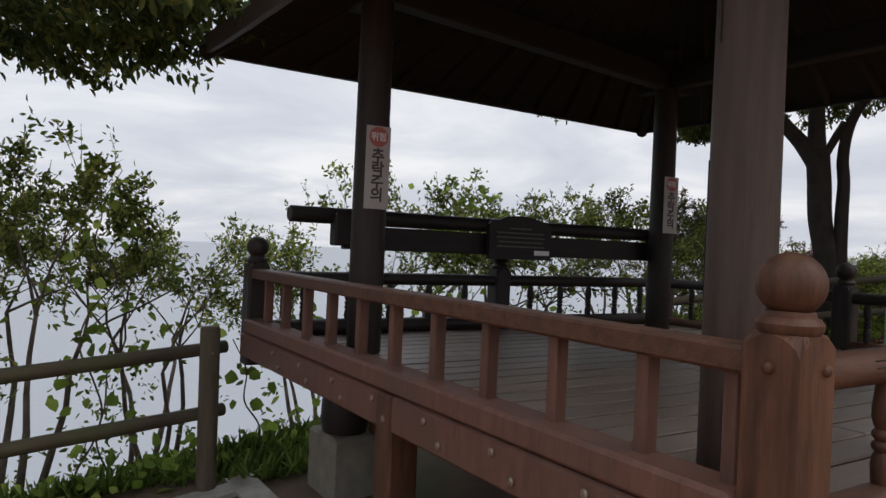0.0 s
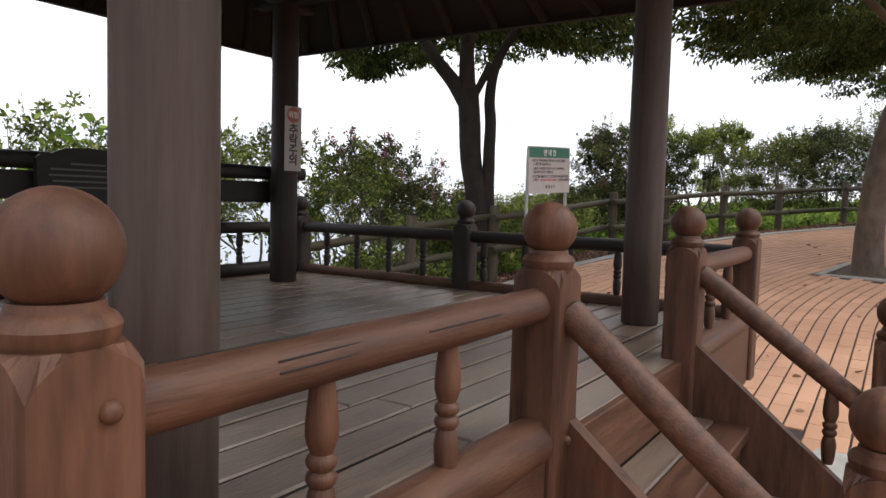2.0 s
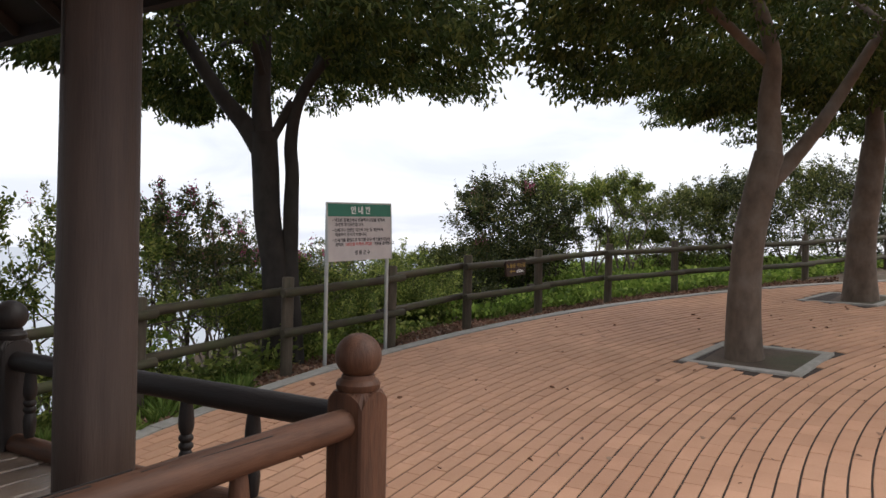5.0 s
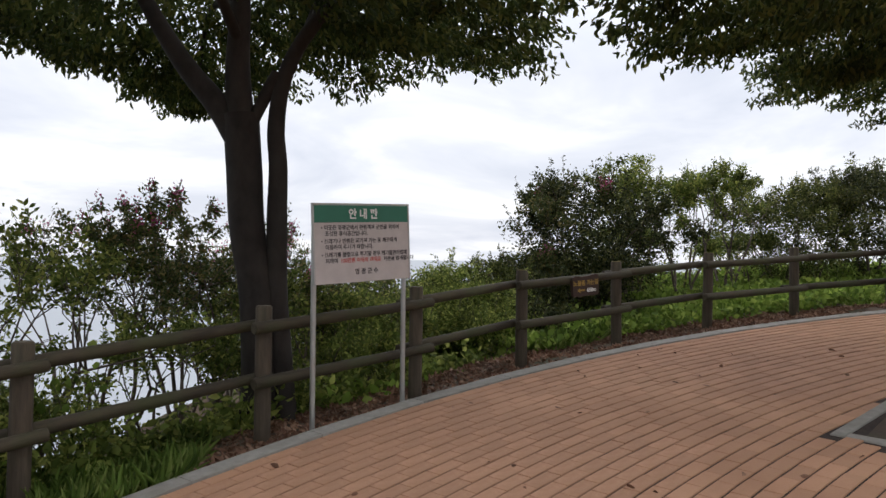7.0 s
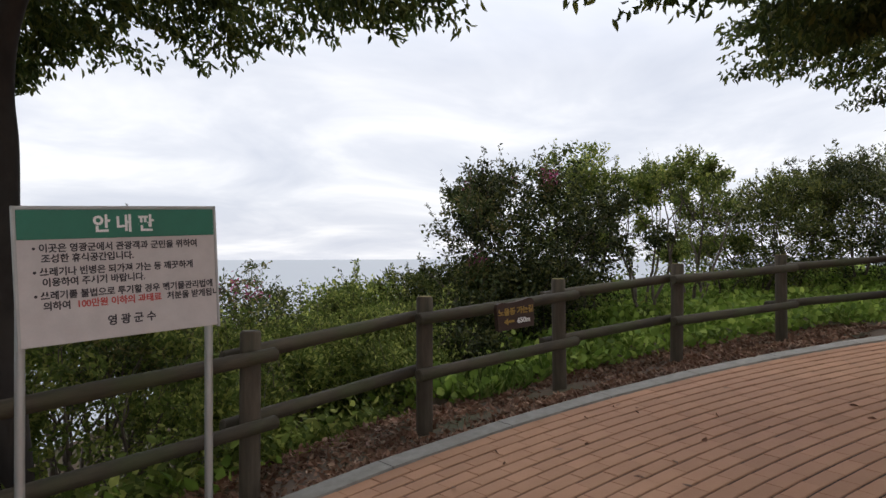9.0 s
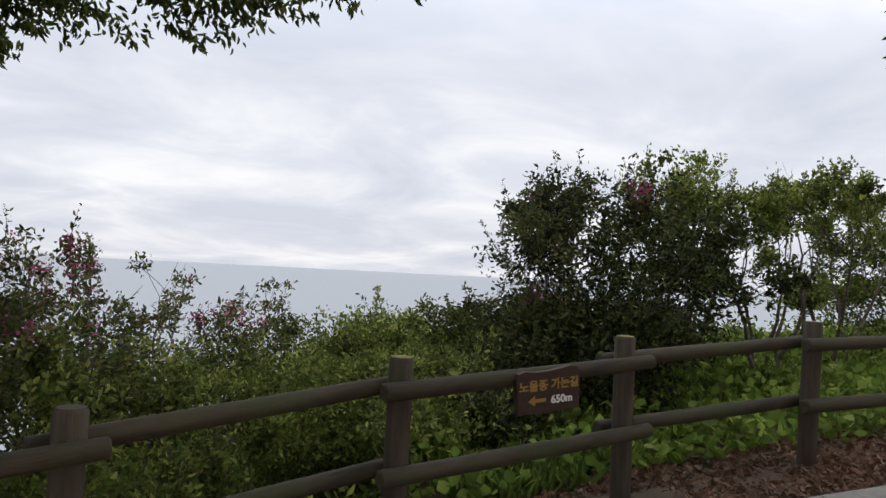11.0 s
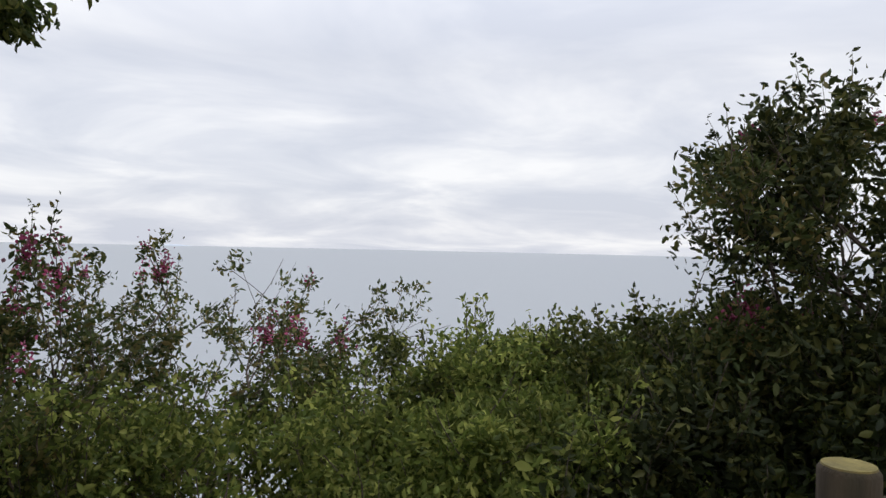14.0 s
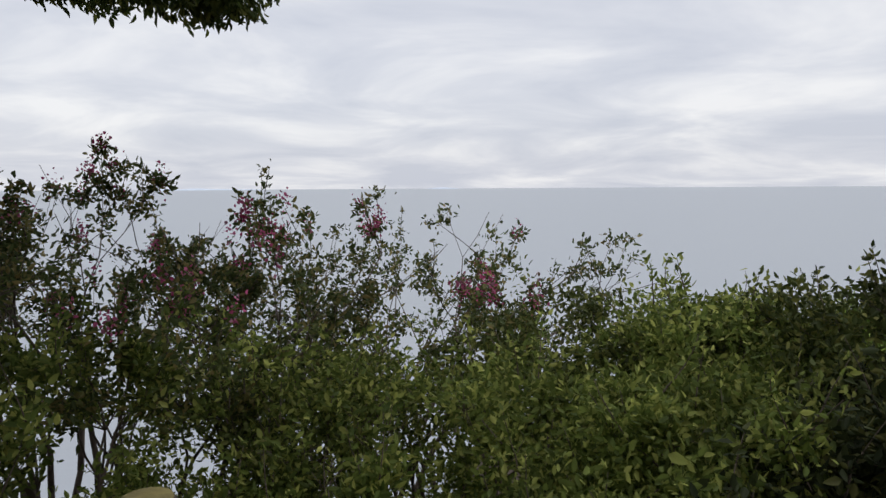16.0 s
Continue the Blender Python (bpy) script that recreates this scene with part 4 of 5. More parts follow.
def clumps(rg, centre, radii, n, seed, low=-1.0):
    """Short leafy twigs on and within an uneven rounded mass."""
    out = []
    while len(out) < n * 3:
        d = Vector((rg.gauss(0, 1), rg.gauss(0, 1), rg.gauss(0, 1))).normalized()
        if d.z < low:
            continue
        k = rg.uniform(0.45, 1.0) ** 0.5 * (1 + 0.62 * noise.noise((d.x * 1.9 + seed, d.y * 1.9, d.z * 1.9)) + 0.34 * noise.noise((d.x * 4.6, d.y * 4.6 + seed, d.z * 4.6)))
        p = Vector((centre[0] + d.x * radii[0] * k, centre[1] + d.y * radii[1] * k, max(0.05, centre[2] + d.z * radii[2] * k)))
        w = (d + Vector((0, 0, 0.5)) + Vector((rg.gauss(0, 0.4), rg.gauss(0, 0.4), rg.gauss(0, 0.4)))).normalized()
        out += [(p, w), (p + w * 0.06, w), (p + w * 0.12, w)]
    return out


def shrub(name, x, y, height, spread, leaves, mat, label, seed, size=0.05, stems=5, blossoms=0, z=None, lean=(0, 0), bare=0.25, category="shrub", radius=0.045, width=0.45, depth=3, dense=0.0):
    rg, rs = random.Random(seed), np.random.default_rng(seed)
    z = ground_z(x, y) - 0.05 if z is None else z
    t = thing(name, pose(x, y, z), label, category)
    segs, tips = [], []
    cuts = []
    for i in range(stems):
        cuts.append(len(segs))
        a = 6.28 * (i + rg.uniform(-0.3, 0.3)) / stems
        d = Vector((math.cos(a) * spread / height + lean[0], math.sin(a) * spread / height + lean[1], 1.0))
        p = Vector((math.cos(a) * 0.08, math.sin(a) * 0.08, 0))
        first = height * bare * rg.uniform(0.8, 1.2)
        q = p + d.normalized() * first
        mid = (p + q) / 2 + Vector((rg.gauss(0, 0.04), rg.gauss(0, 0.04), 0))
        r = 0.010 + 0.007 * height
        segs += [(p, mid, r, r * 0.9), (mid, q, r * 0.9, r * 0.8)]
        grow(rg, segs, tips, q, d, height * (1 - bare) * 0.34, r * 0.75, depth, 0.55, 0.1)
    top = max(tp[0].z for tp in tips)
    k = height / top
    segs = [(a * k, b * k, r0, r1) for a, b, r0, r1 in segs]
    tips = [(p * k, d) for p, d in tips]
    for i, j in zip(cuts, cuts[1:] + [len(segs)]):
        part("stem", limbs_mesh("stem", segs[i:j], TWIG, 6), None, t, "thin grey-brown branching stem")
    tips = [tp for tp in tips if noise.noise(tp[0] * 3.1 + Vector((seed, 0, 0))) > (-0.4 if dense > 0.3 else -0.08)]
    own = leaves
    sets = []
    if dense:
        fill = clumps(rg, (lean[0] * height * 0.5, lean[1] * height * 0.5, height * 0.48), (spread * 1.05, spread * 1.05, height * 0.46), int(leaves * dense / 12), seed)
        sets.append(leaves_at(rs, fill, int(leaves * dense), 0.045, size, 0.8))
        own = leaves - int(leaves * dense)
    sets.append(leaves_at(rs, tips, own, radius, size, 0.8))
    # young shoots stand out of the crown, leafy along their length
    crest = [tp for tp in tips + (fill if dense else []) if tp[0].z > height * 0.55]
    shoots, wands = [], []
    for _ in range(int(10 + 16 * spread)):
        p, d = crest[rg.randrange(len(crest))]
        d = (d * 0.7 + Vector((rg.gauss(0, 0.3), rg.gauss(0, 0.3), 0.75))).normalized()
        ln = rg.uniform(0.14, 0.36)
        q = p
        for j in range(5):
            nq = q + d * (ln / 5)
            wands.append((q, nq, 0.004 - 0.0005 * j, 0.0035 - 0.0005 * j))
            shoots.append((nq, d))
            d = (d + Vector((rg.gauss(0, 0.1), rg.gauss(0, 0.1), 0.06))).normalized()
            q = nq
    young = part("young_growth", limbs_mesh("young_growth", wands, TWIG, 4), None, t)
    tagged(young, "thin young shoots", kind="stuff")
    sets.append(leaves_at(rs, shoots, len(shoots) * 4, 0.016, size * 0.85, 1.0, -0.1))
    pts, dirs, sizes = (np.concatenate(q) for q in zip(*sets))
    part("crown", leaf_mesh("crown", pts, dirs, sizes, mat, rs, width), None, t, "crown of small pointed leaves")
    if blossoms:
        high = sorted(tips, key=lambda tp: -tp[0].z)[: max(10, len(tips) // 6)]
        pick = [high[rg.randrange(len(high))] for _ in range(blossoms)]
        pick = [(p + Vector((0, 0, 0.05)), Vector((0, 0, 1))) for p, d in pick]
        part("blossom", leaf_mesh("blossom", *leaves_at(rs, pick, blossoms * 26, 0.028, 0.026, 1.8), FLOWER, rs, 0.8), None, t, "faded magenta blossom")
    return t


def tree(x, y, limbs, crown, leaves, seed, label, size=0.088, z=None, bark_mat=None, rise=0.0, boughs=()):
    """A tree: trunk and main limbs by hand, twigs grown, leaves layered in the crown's flat sprays."""
    rg, rs = random.Random(seed), np.random.default_rng(seed)
    z = grade(x, y) - 0.1 if z is None else z
    t = thing("tree", pose(x, y, z), label, "tree", "shade trees of the terrace")
    segs, tips, bark = [], [], []
    for chain, ra, rb in limbs:
        bark.append(limb_tube(chain, ra, rb, rg, foot=chain is limbs[0][0]))
        if 0.025 < rb < 0.06:
            d = Vector(chain[-1]) - Vector(chain[-2])
            for k in range(3):
                nd = d.normalized() + Vector((rg.gauss(0, 0.45), rg.gauss(0, 0.45), rg.gauss(0.0, 0.25)))
                grow(rg, segs, tips, chain[-1], nd, 1.0, rb * 0.8, 3, 0.55, 0.02)
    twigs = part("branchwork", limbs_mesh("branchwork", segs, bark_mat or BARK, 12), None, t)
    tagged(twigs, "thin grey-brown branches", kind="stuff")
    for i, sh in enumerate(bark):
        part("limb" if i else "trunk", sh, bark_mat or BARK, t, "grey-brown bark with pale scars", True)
    # crown: sprays of twigs in layers between the lowest and highest level
    (cx, cy, cz), (rx, ry), h = crown
    sprays = []
    for k in range(int(leaves / 38)):
        a, q = rg.uniform(0, 6.283), math.sqrt(rg.random())
        px, py = cx + rx * q * math.cos(a), cy + ry * q * math.sin(a)
        edge = q ** 3
        pz = cz + rg.random() ** 2.2 * h * (1 - 0.6 * edge) - 0.1 * edge + 0.45 * noise.noise((px * 0.7, py * 0.7, seed)) + rise * (px - cx)
        d = Vector((math.cos(a), math.sin(a), rg.uniform(-0.22, 0.1)))
        for j in range(5):
            sprays.append((Vector((px, py, pz)) + d * (0.13 * j), d))
    for (bx, by, bz), reach, n in boughs:
        for k in range(n):
            p = Vector((bx + rg.gauss(0, reach), by + rg.gauss(0, reach), bz + abs(rg.gauss(0, 0.16))))
            sprays += [(p + Vector((0.05 * j, 0.02 * j, -0.03 * j)), Vector((0.6, 0.3, -0.4))) for j in range(5)]
    pts, dirs, sizes = leaves_at(rs, sprays, leaves, 0.06, size, 0.5, 0.95)
    p2, d2, s2 = leaves_at(rs, tips, leaves // 5, 0.07, size, 0.5, 0.95)
    part("crown", leaf_mesh("crown", np.vstack([pts, p2]), np.vstack([dirs, d2]), np.concatenate([sizes, s2]), LEAF_TREE, rs, 0.4, droop=0.15), None, t, "spreading crown of narrow toothed leaves")
    return t


tree(9.5, 7.7, [
    ([(0.0, 0.05, 0), (-0.04, 0.06, 1.1), (-0.1, 0.14, 1.77), (-0.12, 0.16, 2.24), (-0.14, 0.19, 2.7)], 0.14, 0.15),
    ([(0.14, -0.12, 0), (0.06, -0.07, 1.1), (0.05, -0.06, 1.77), (0.05, -0.07, 2.25), (0.04, -0.05, 2.58), (0.07, -0.09, 2.96), (0.16, -0.2, 3.3), (0.34, -0.43, 3.7)], 0.095, 0.055),
    ([(-0.13, 0.18, 2.45), (-0.26, 0.34, 2.78), (-0.4, 0.52, 3.05), (-0.53, 0.69, 3.36), (-0.67, 0.88, 3.76), (-0.9, 1.1, 4.3)], 0.115, 0.05),
    ([(-0.14, 0.19, 2.55), (-0.16, 0.21, 3.1), (-0.15, 0.2, 3.57), (-0.14, 0.19, 4.05), (-0.1, 0.2, 4.6)], 0.12, 0.05),
    ([(-0.1, 0.13, 2.58), (-0.02, 0.02, 2.86), (0.05, -0.06, 3.05)], 0.05, 0.061),
    ([(-0.15, 0.2, 3.3), (-0.7, -0.1, 3.7), (-1.5, -0.4, 4.0)], 0.05, 0.03),
    ([(-0.14, 0.2, 3.7), (0.5, 1.6, 4.0), (1.3, 3.0, 3.5)], 0.045, 0.02),
    ([(0.2, -0.25, 3.4), (0.5, -0.1, 3.9), (0.9, 0.3, 4.6)], 0.05, 0.03),
], ((-0.3, 0.68, 3.68), (3.4, 2.6), 2.0), 62000, 11, "broad shade tree with twin dark trunk behind the fence", z=0.5, rise=0.06, boughs=(((1.3, 3.1, 3.45), 0.26, 48),))
tree(11.15, 3.12, [
    ([(0, 0.05, 0), (-0.03, 0.06, 0.6), (-0.02, 0.03, 1.17), (0.03, -0.06, 1.74), (0.07, -0.14, 2.1)], 0.155, 0.14),
    ([(0.07, -0.14, 2.0), (0.07, -0.13, 2.61), (0.07, -0.13, 3.2), (0.0, 0.2, 4.2)], 0.125, 0.05),
    ([(0.06, -0.12, 1.8), (0.17, -0.33, 2.05), (0.31, -0.6, 2.45), (0.7, -1.1, 3.4)], 0.1, 0.045),
    ([(0.07, -0.1, 3.0), (-0.5, 0.5, 3.6), (-1.3, 1.0, 3.9)], 0.05, 0.03),
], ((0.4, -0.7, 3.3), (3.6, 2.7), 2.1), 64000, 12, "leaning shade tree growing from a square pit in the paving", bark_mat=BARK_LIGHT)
tree(15.5, 2.25, [
    ([(0.06, -0.1, 0), (0.06, -0.11, 0.9), (0.1, -0.19, 1.8), (0.13, -0.25, 2.4)], 0.2, 0.165),
    ([(0.13, -0.25, 2.3), (0.1, -0.2, 3.2), (0.1, 0.2, 4.4)], 0.14, 0.05),
    ([(0.13, -0.25, 2.2), (0.7, -0.6, 3.0), (1.4, -1.0, 3.8)], 0.1, 0.04),
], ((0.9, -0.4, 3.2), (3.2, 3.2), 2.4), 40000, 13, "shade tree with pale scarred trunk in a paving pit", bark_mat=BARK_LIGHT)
tree(-1.9, 7.9, [
    ([(0, 0, 0), (0.1, 0.0, 1.5), (0.2, 0, 2.6)], 0.14, 0.11),
    ([(0.2, 0, 2.6), (0.5, 0.0, 3.3), (0.9, -0.1, 4.0)], 0.08, 0.04),
    ([(0.2, 0, 2.6), (0.1, 0.1, 3.6), (0.0, 0.1, 4.6)], 0.09, 0.04),
], ((0.75, -0.4, 3.6), (2.3, 1.8), 1.6), 34000, 14, "overhanging shade tree beyond the log fence", z=-0.5)

# ---- shrubs on the slope ----
SH = [
    # x, y, level of its top, spread, leaves, kind
    (0.3, 8.5, 2.4, 0.85, 10500, 0), (-0.9, 8.7, 2.4, 0.85, 9500, 0), (1.35, 8.9, 2.0, 0.45, 2400, 0), (-2.2, 8.8, 2.2, 0.8, 5000, 0),
    (4.2, 9.2, 2.45, 0.95, 7000, 0), (5.3, 9.4, 2.35, 0.9, 6000, 0), (6.7, 9.0, 2.5, 1.15, 7500, 0), (8.1, 9.2, 2.3, 0.85, 5500, 0), (3.1, 9.6, 1.8, 0.7, 4500, 0),
    (10.7, 8.9, 1.85, 0.8, 6500, 0), (11.7, 9.2, 1.75, 0.75, 7000, 2), (10.0, 8.5, 1.3, 0.6, 4000, 0),
    (12.1, 11.5, 2.45, 0.8, 6000, 1), (11.3, 10.6, 2.45, 0.7, 5000, 1), (12.85, 10.8, 1.95, 0.55, 4000, 1), (10.3, 9.9, 2.8, 0.75, 7500, 1), (9.5, 10.4, 2.6, 0.85, 6500, 1),
    (13.7, 9.9, 1.75, 0.8, 7000, 4), (13.25, 9.0, 1.6, 0.6, 6500, 2), (12.3, 8.7, 1.35, 0.75, 5000, 0), (13.5, 8.0, 1.3, 0.5, 5000, 2), (13.95, 8.4, 1.6, 0.5, 5500, 2), (14.3, 9.3, 1.85, 0.6, 7000, 2), (14.6, 8.1, 1.7, 0.45, 7000, 3), (12.8, 9.9, 1.6, 0.5, 4000, 0), (14.0, 7.6, 1.35, 0.4, 4500, 3), (11.4, 8.3, 1.15, 0.6, 3800, 0),
    (16.1, 7.9, 3.35, 0.95, 20000, 3), (17.3, 7.65, 3.8, 0.6, 9000, 0), (15.4, 8.3, 2.15, 0.45, 6000, 4), (14.95, 8.7, 2.0, 0.45, 5000, 4), (15.3, 7.4, 2.2, 0.4, 6000, 3), (15.8, 8.1, 3.3, 0.4, 3000, 1), (18.5, 6.45, 3.75, 0.8, 9000, 0), (17.3, 6.75, 3.45, 0.65, 8500, 0), (15.1, 8.1, 2.1, 0.3, 4500, 1), (11.0, 9.6, 2.0, 0.6, 6000, 1), (11.8, 9.9, 1.6, 0.5, 4500, 4), (19.7, 5.75, 3.35, 0.7, 9000, 4),
    (20.2, 5.4, 3.55, 0.8, 11000, 4), (21.0, 4.5, 3.8, 0.9, 13000, 3), (21.7, 3.5, 4.2, 1.1, 14000, 4), (22.8, 2.5, 4.3, 1.2, 14000, 3), (24.2, 1.4, 4.5, 1.3, 14000, 3), (26.0, 0.3, 4.6, 1.4, 12000, 3), (19.3, 6.3, 2.5, 0.7, 4500, 0), (17.9, 8.2, 2.7, 0.8, 5000, 0), (20.6, 7.0, 2.6, 0.9, 5000, 0),
    (9.2, 8.9, 1.5, 0.7, 5000, 0),
    (7.0, 8.2, 0.95, 0.6, 4500, 0), (6.1, 8.2, 0.75, 0.5, 3500, 2), (7.9, 8.3, 1.05, 0.5, 3500, 2),
]
KINDS = [(LEAF_BUSH, "loose grey-green shrub with fine bare stems", 0.056), (LEAF_MYRTLE, "crape myrtle shrub with a few magenta blossoms", 0.054),
         (LEAF_LIME, "yellow-green vine-covered shrub on the slope", 0.048), (LEAF_DARK, "dense dark evergreen shrub behind the fence", 0.06), (LEAF_OLIVE, "tangled olive-green shrub on the slope", 0.05)]
for i, (x, y, top, spread, leaves, kind) in enumerate(SH):
    mat, label, size = KINDS[kind]
    leaves = int(leaves * (0.72, 0.7, 1.65, 1.05, 1.25)[kind])
    gz = ground_z(x, y) - 0.05
    shrub("shrub", x, y, top - gz, spread, leaves, mat, label, 100 + i, size, 6 if kind == 3 else 5, 14 if kind == 1 else 0, gz, bare=0.12 if kind >= 2 else 0.26, dense=(0.12, 0.0, 0.62, 0.66, 0.55)[kind])


def vine(x, y, low, high, n, seed, reach=0.16):
    """A climbing vine: a thin winding stem with broad bright leaves."""
    rg, rs = random.Random(seed), np.random.default_rng(seed)
    t = thing("climbing_vine", pose(x, y, ground_z(x, y) - 0.03), "climbing vine with broad bright lime-green leaves", "vine")
    z0 = ground_z(x, y)
    pts = [(0.0, 0.0, 0.0)]
    while pts[-1][2] < high - z0:
        px, py, pz = pts[-1]
        pts.append((px * 0.8 + rg.gauss(0, reach * 0.6), py * 0.8 + rg.gauss(0, reach * 0.4), pz + 0.22))
    part("stem", limb_tube(pts, 0.008, 0.004, rg, n=6), TWIG, t, "thin winding stem", True)
    tips = [(Vector(p), Vector((0, -0.3, -0.2))) for p in pts if p[2] > low - z0]
    part("foliage", leaf_mesh("foliage", *leaves_at(rs, tips, n, reach, 0.09, 1.0, 0.3), LEAF_BRIGHT, rs, 0.95, 0.15), None, t, "broad heart-shaped leaves")


for i, (x, y, low, high, n) in enumerate(((0.75, 7.9, 0.4, 2.0, 60), (1.05, 8.1, 0.1, 1.3, 45), (1.75, 7.75, -0.1, 0.9, 45), (2.3, 7.9, -0.1, 0.8, 40), (4.3, 8.7, 0.9, 2.2, 90), (4.6, 8.9, 1.4, 2.15, 60),
                                          (3.9, 8.2, 0.3, 1.2, 40), (5.3, 8.5, 0.3, 1.3, 50), (6.4, 8.0, 0.3, 1.2, 50), (8.1, 7.9, 0.5, 1.1, 40))):
    vine(x, y, low, high, n, 300 + i)

# ---- ground cover ----
def scatter(name, label, n, area, mat, seed, size, height, upright, width, category, keep):
    rs = np.random.default_rng(seed)
    (ax, ay), (bx, by) = area
    out = []
    while len(out) < n:
        x, y = rs.uniform(ax, bx), rs.uniform(ay, by)
        if keep(x, y):
            out.append((x, y, ground_z(x, y) + abs(rs.normal()) * height))
    pts = np.array(out)
    dirs = rs.normal(size=(n, 3))
    dirs[:, 2] = dirs[:, 2] * 0.4 + upright
    me = leaf_mesh(name, pts, dirs, size * rs.uniform(0.6, 1.4, n), mat, rs, width)
    return tagged(new(name, me), label, category, kind="stuff")


def verge(x, y):
    return outside(x, y) > (-0.85 if x > 6 else -0.35) and not (X0 - 0.3 < x < X1 + 0.2 and y < Y1) and math.hypot(x - CX, y - CY) > RK + 0.17


scatter("grass", "rough green grass along the fence", 42000, ((-6, 6.6), (20, 11.5)), GRASS, 51, 0.17, 0.0, 1.6, 0.075, "grass", lambda x, y: verge(x, y) and outside(x, y) < (5.0 if x > 13 else 1.6) and noise.noise((x * 0.8, y * 0.8, 3)) > -0.05 - (0.4 if x > 13.3 else 0) and (x > 13.0 and outside(x, y) > 0.3 or x < 9.8))
scatter("ground_vines", "low mat of bright green vine leaves", 14000, ((-6, 6.9), (26, 13)), LEAF_BRIGHT, 52, 0.09, 0.1, 0.5, 0.8, "ground cover", lambda x, y: verge(x, y) and outside(x, y) > 0.25 and noise.noise((x * 0.6, y * 0.6, 9)) > 0.0)
scatter("fallen_leaves", "dry reddish-brown fallen leaves along the kerb", 26000, ((5.4, 2.5), (19, 7.6)), LITTER, 53, 0.05, 0.008, 0.1, 0.5, "leaf litter", lambda x, y: verge(x, y) and outside(x, y) < 0.5 and noise.noise((x * 0.7, y * 0.7, 5)) > -0.4)
scatter("slope_scrub", "tangled low scrub covering the slope", 13000, ((-6, 7.6), (27, 16)), LEAF_LIME, 54, 0.07, 0.22, 0.5, 0.5, "scrub", lambda x, y: outside(x, y) > 0.9 and noise.noise((x * 0.5, y * 0.5, 12)) > -0.25)

scatter("undergrowth", "dense green undergrowth along the outer side of the fence", 17000, ((5.6, 7.5), (13.6, 10.2)), LEAF_LIME, 56, 0.075, 0.15, 0.6, 0.55, "undergrowth", lambda x, y: 0.2 < outside(x, y) < 2.4 and noise.noise((x * 0.9, y * 0.9, 21)) > -0.3)
scatter("terrace_vines", "bright lime-green vine leaves on the terrace beyond the fence", 30000, ((12.8, 0.6), (25, 12)), LEAF_BRIGHT, 55, 0.085, 0.09, 0.7, 0.8, "ground cover", lambda x, y: 0.35 < outside(x, y) < 5.0)

# ---- brick paving ----
PITS = [((11.2, 3.06), 0.46, -13), ((15.65, 2.26), 0.46, -22)]


def in_pit(x, y, grow_by=0.0):
    for (px, py), half, turn in PITS:
        a = radians(turn)
        u, v = (x - px) * math.cos(a) + (y - py) * math.sin(a), -(x - px) * math.sin(a) + (y - py) * math.cos(a)
        if abs(u) < half + grow_by and abs(v) < half + grow_by:
            return True
    return False


def paved(x, y):
    if in_pit(x, y, 0.09):
        return False
    if X0 - 0.06 < x < X1 + 0.08 and y > 3.15:
        return False
    if 2.68 < x < 4.22 and 2.6 < y < 3.3:
        return False
    if x < 1.6:
        return y < 6.94 + 0.11 * (x - 1.3) and y > -4 and x > -7
    return math.hypot(max(0.0, x - CX), y - CY) < RK - 0.06 and x > 1.4 and y > -7


base_pts = [arc(RK + 0.05, -0.56 + 0.06 * i) for i in range(32)]
sh = Shape()
for i in range(len(base_pts) - 1):
    (ax, ay), (bx, by) = base_pts[i], base_pts[i + 1]
    sh.add([(ax, ay, grade(ax, ay) - 0.008), (bx, by, grade(bx, by) - 0.008), (bx, -9, grade(bx, -9) - 0.008), (ax, -9, grade(ax, -9) - 0.008)], [(0, 3, 2, 1)])
sh.add([(x, y, grade(x, y) - 0.008) for x, y in ((-9, -9), (1.6, -9), (1.6, 7.0), (-9, 5.9))], [(0, 1, 2, 3)])
part("bedding", sh, SAND, pavement, "dark sand in the joints")
BL, BW, BT = 0.23, 0.1155, 0.05
bv = [(sx * (BL / 2 - 0.0013 - c), sy * (BW / 2 - 0.006 - c), z) for z, c in ((-BT, 0), (-0.004, 0), (0.0, 0.004)) for sx, sy in ((-1, -1), (1, -1), (1, 1), (-1, 1))]
bf = [(8, 9, 10, 11)] + [(j * 4 + i, j * 4 + (i + 1) % 4, j * 4 + 4 + (i + 1) % 4, j * 4 + 4 + i) for j in range(2) for i in range(4)]
brick_mesh = Shape().add(bv, bf).mesh("brick", BRICK)
near, far = [], Shape()
rng = random.Random(8)
tilt = math.degrees(math.atan(0.0876))
places = []
course = 0
r = RK - BW / 2 - 0.004
while r > 1.2:
    da = BL / r
    n = int(1.7 / da)
    for i in range(n):
        a = (i + 0.5 * (course % 2)) * da
        x, y = arc(r, a)
        if x < 27:
            places.append((x, y, -math.degrees(a)))
    for i in range(32):
        x = CX - (i + 1 - 0.5 * (course % 2)) * BL
        if x > 1.62:
            places.append((x, CY + r, 0.0))
    r -= BW
    course += 1
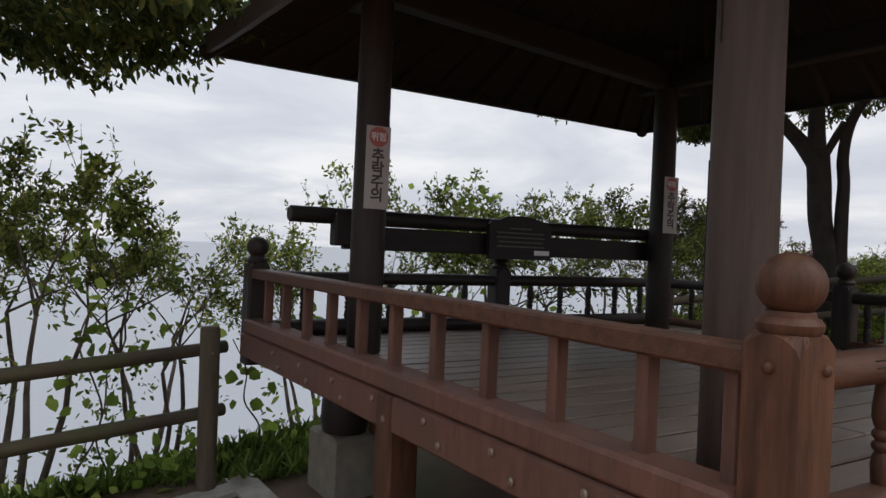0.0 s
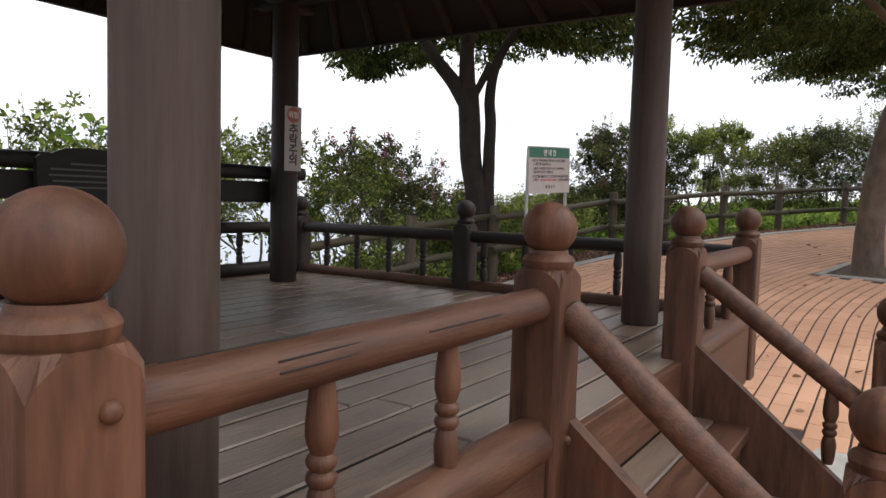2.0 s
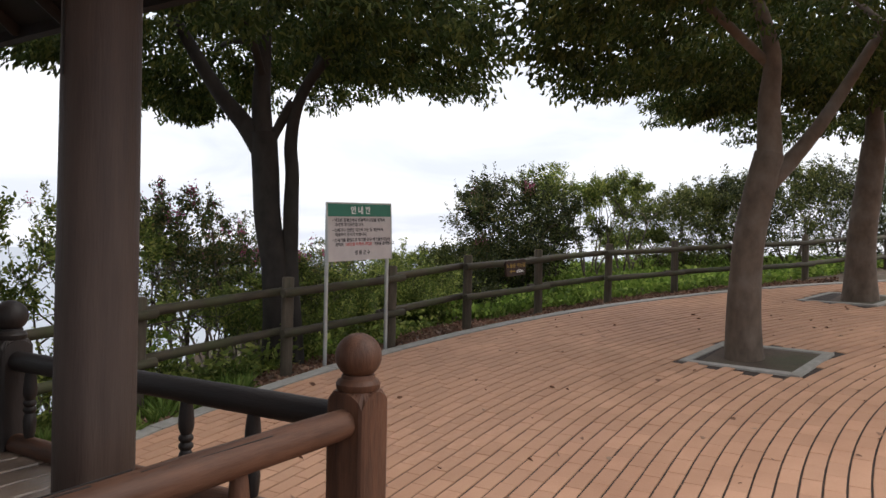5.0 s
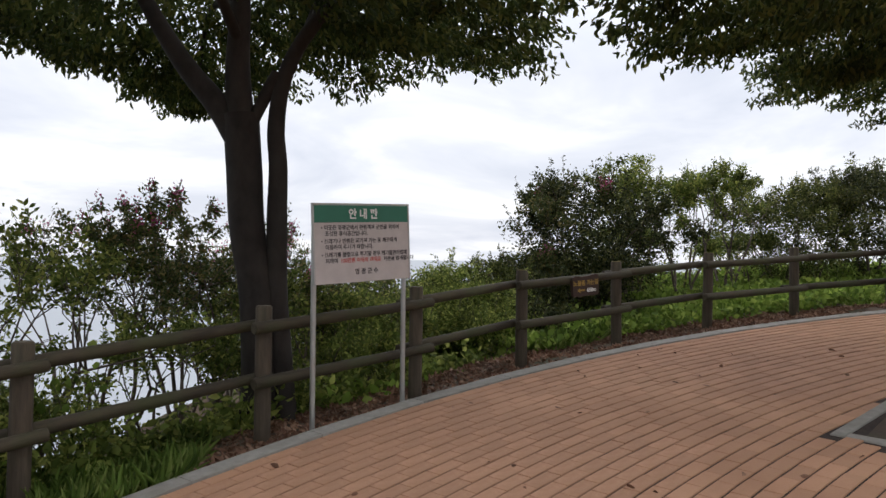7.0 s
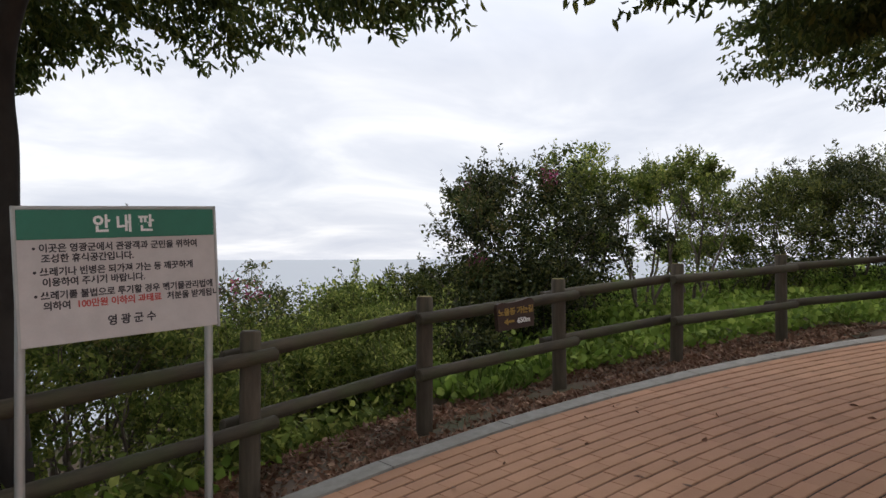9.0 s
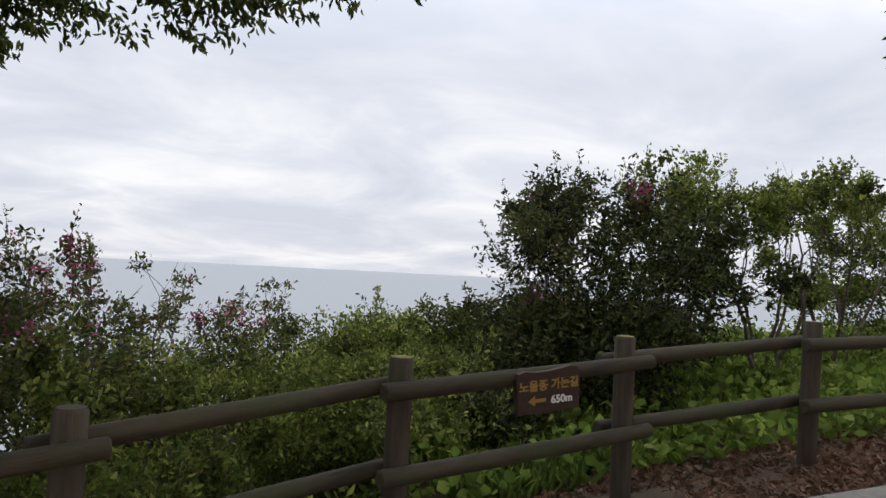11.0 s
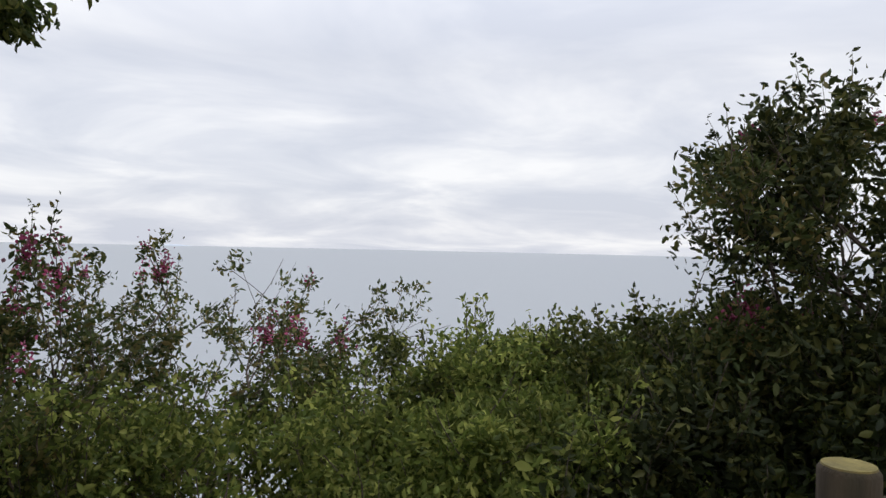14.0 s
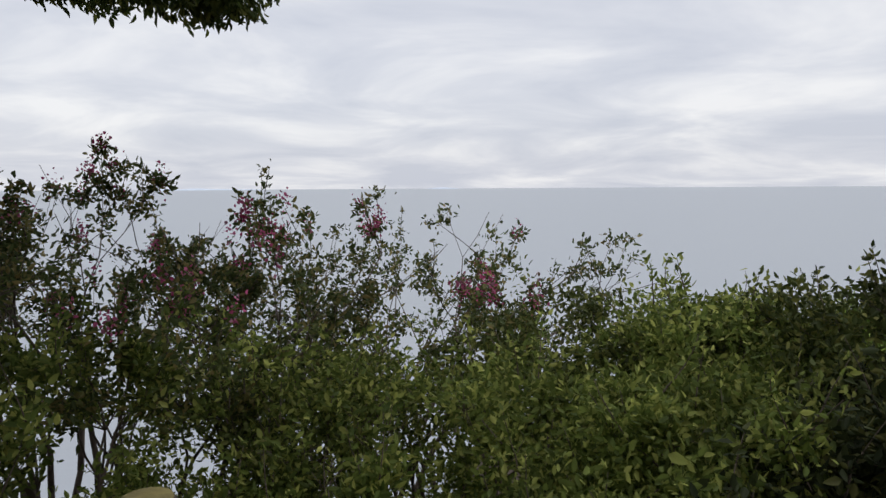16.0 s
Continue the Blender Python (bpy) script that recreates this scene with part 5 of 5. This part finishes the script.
# the straight courses run on to the west
for k in range(-60, 200):
    y = CY + RK - BW / 2 - 0.004 - k * BW
    if -6.0 < y < 6.9:
        for i in range(90):
            x = CX - (i + 1 - 0.5 * (k % 2)) * BL
            if -7.0 < x <= 1.62:
                places.append((x, y, 0.0))
for x, y, turn in places:
    c, s = math.cos(radians(turn)), math.sin(radians(turn))
    if not all(paved(x + c * u * BL / 2 - s * v * BW / 2, y + s * u * BL / 2 + c * v * BW / 2) for u, v in ((0, 0), (-0.9, -0.9), (0.9, -0.9), (0.9, 0.9), (-0.9, 0.9))):
        if not paved(x, y):
            continue
        # cut bricks at the edges: shortened
        c, s = c * 0.6, s * 0.6
        if not all(paved(x + c * u * BL / 2, y + s * u * BL / 2) for u in (-1, 1)):
            continue
    m = pose(x, y, grade(x, y) + rng.uniform(-0.002, 0.002), rng.uniform(-0.4, 0.4), -tilt + rng.uniform(-0.3, 0.3), turn + rng.uniform(-0.5, 0.5))
    if 7.4 < x < 10.2 and 4.3 < y < 6.6 and len(near) < 300:
        near.append(m)
    else:
        far.add([m @ Vector(p) for p in bv], bf)
field = part("brick_field", far.mesh("brick_field", BRICK_M), None, pavement, "clay bricks in curved running bond")
tagged(field, kind="stuff")
for m in near:
    part("brick", brick_mesh, None, pavement, at=m)

# ---- dry leaves blown onto the paving ----
rs = np.random.default_rng(77)
spots = [(x, y) for x, y in zip(rs.uniform(4.4, 15, 240), rs.uniform(0.2, 6.4, 240)) if paved(x, y)]
dirs = rs.normal(size=(len(spots), 3))
dirs[:, 2] *= 0.1
me = leaf_mesh("blown_leaves", np.array([(x, y, grade(x, y) + 0.008) for x, y in spots]), dirs, rs.uniform(0.03, 0.07, len(spots)), LITTER, rs, 0.5)
tagged(new("blown_leaves", me), "scattered dry brown leaves lying on the brick paving", "leaf litter", kind="stuff")

# ---- tree pits ----
for (px, py), half, turn in PITS:
    pit = thing("tree_pit", pose(px, py, grade(px, py), 0, -tilt, turn), "square tree pit framed by grey granite kerb", "tree pit", kind="structure")
    w = 0.09
    for args in ((-half - w, -half - w, half + w, -half), (-half - w, half, half + w, half + w), (-half - w, -half, -half, half), (half, -half, half + w, half)):
        part("kerb_stone", Shape().box(args[0], args[1], -0.1, args[2], args[3], 0.012, 0.006), KERB, pit)
    part("soil", Shape().box(-half, -half, -0.1, half, half, -0.001, 0.002), SOIL, pit, "dark soil with litter")
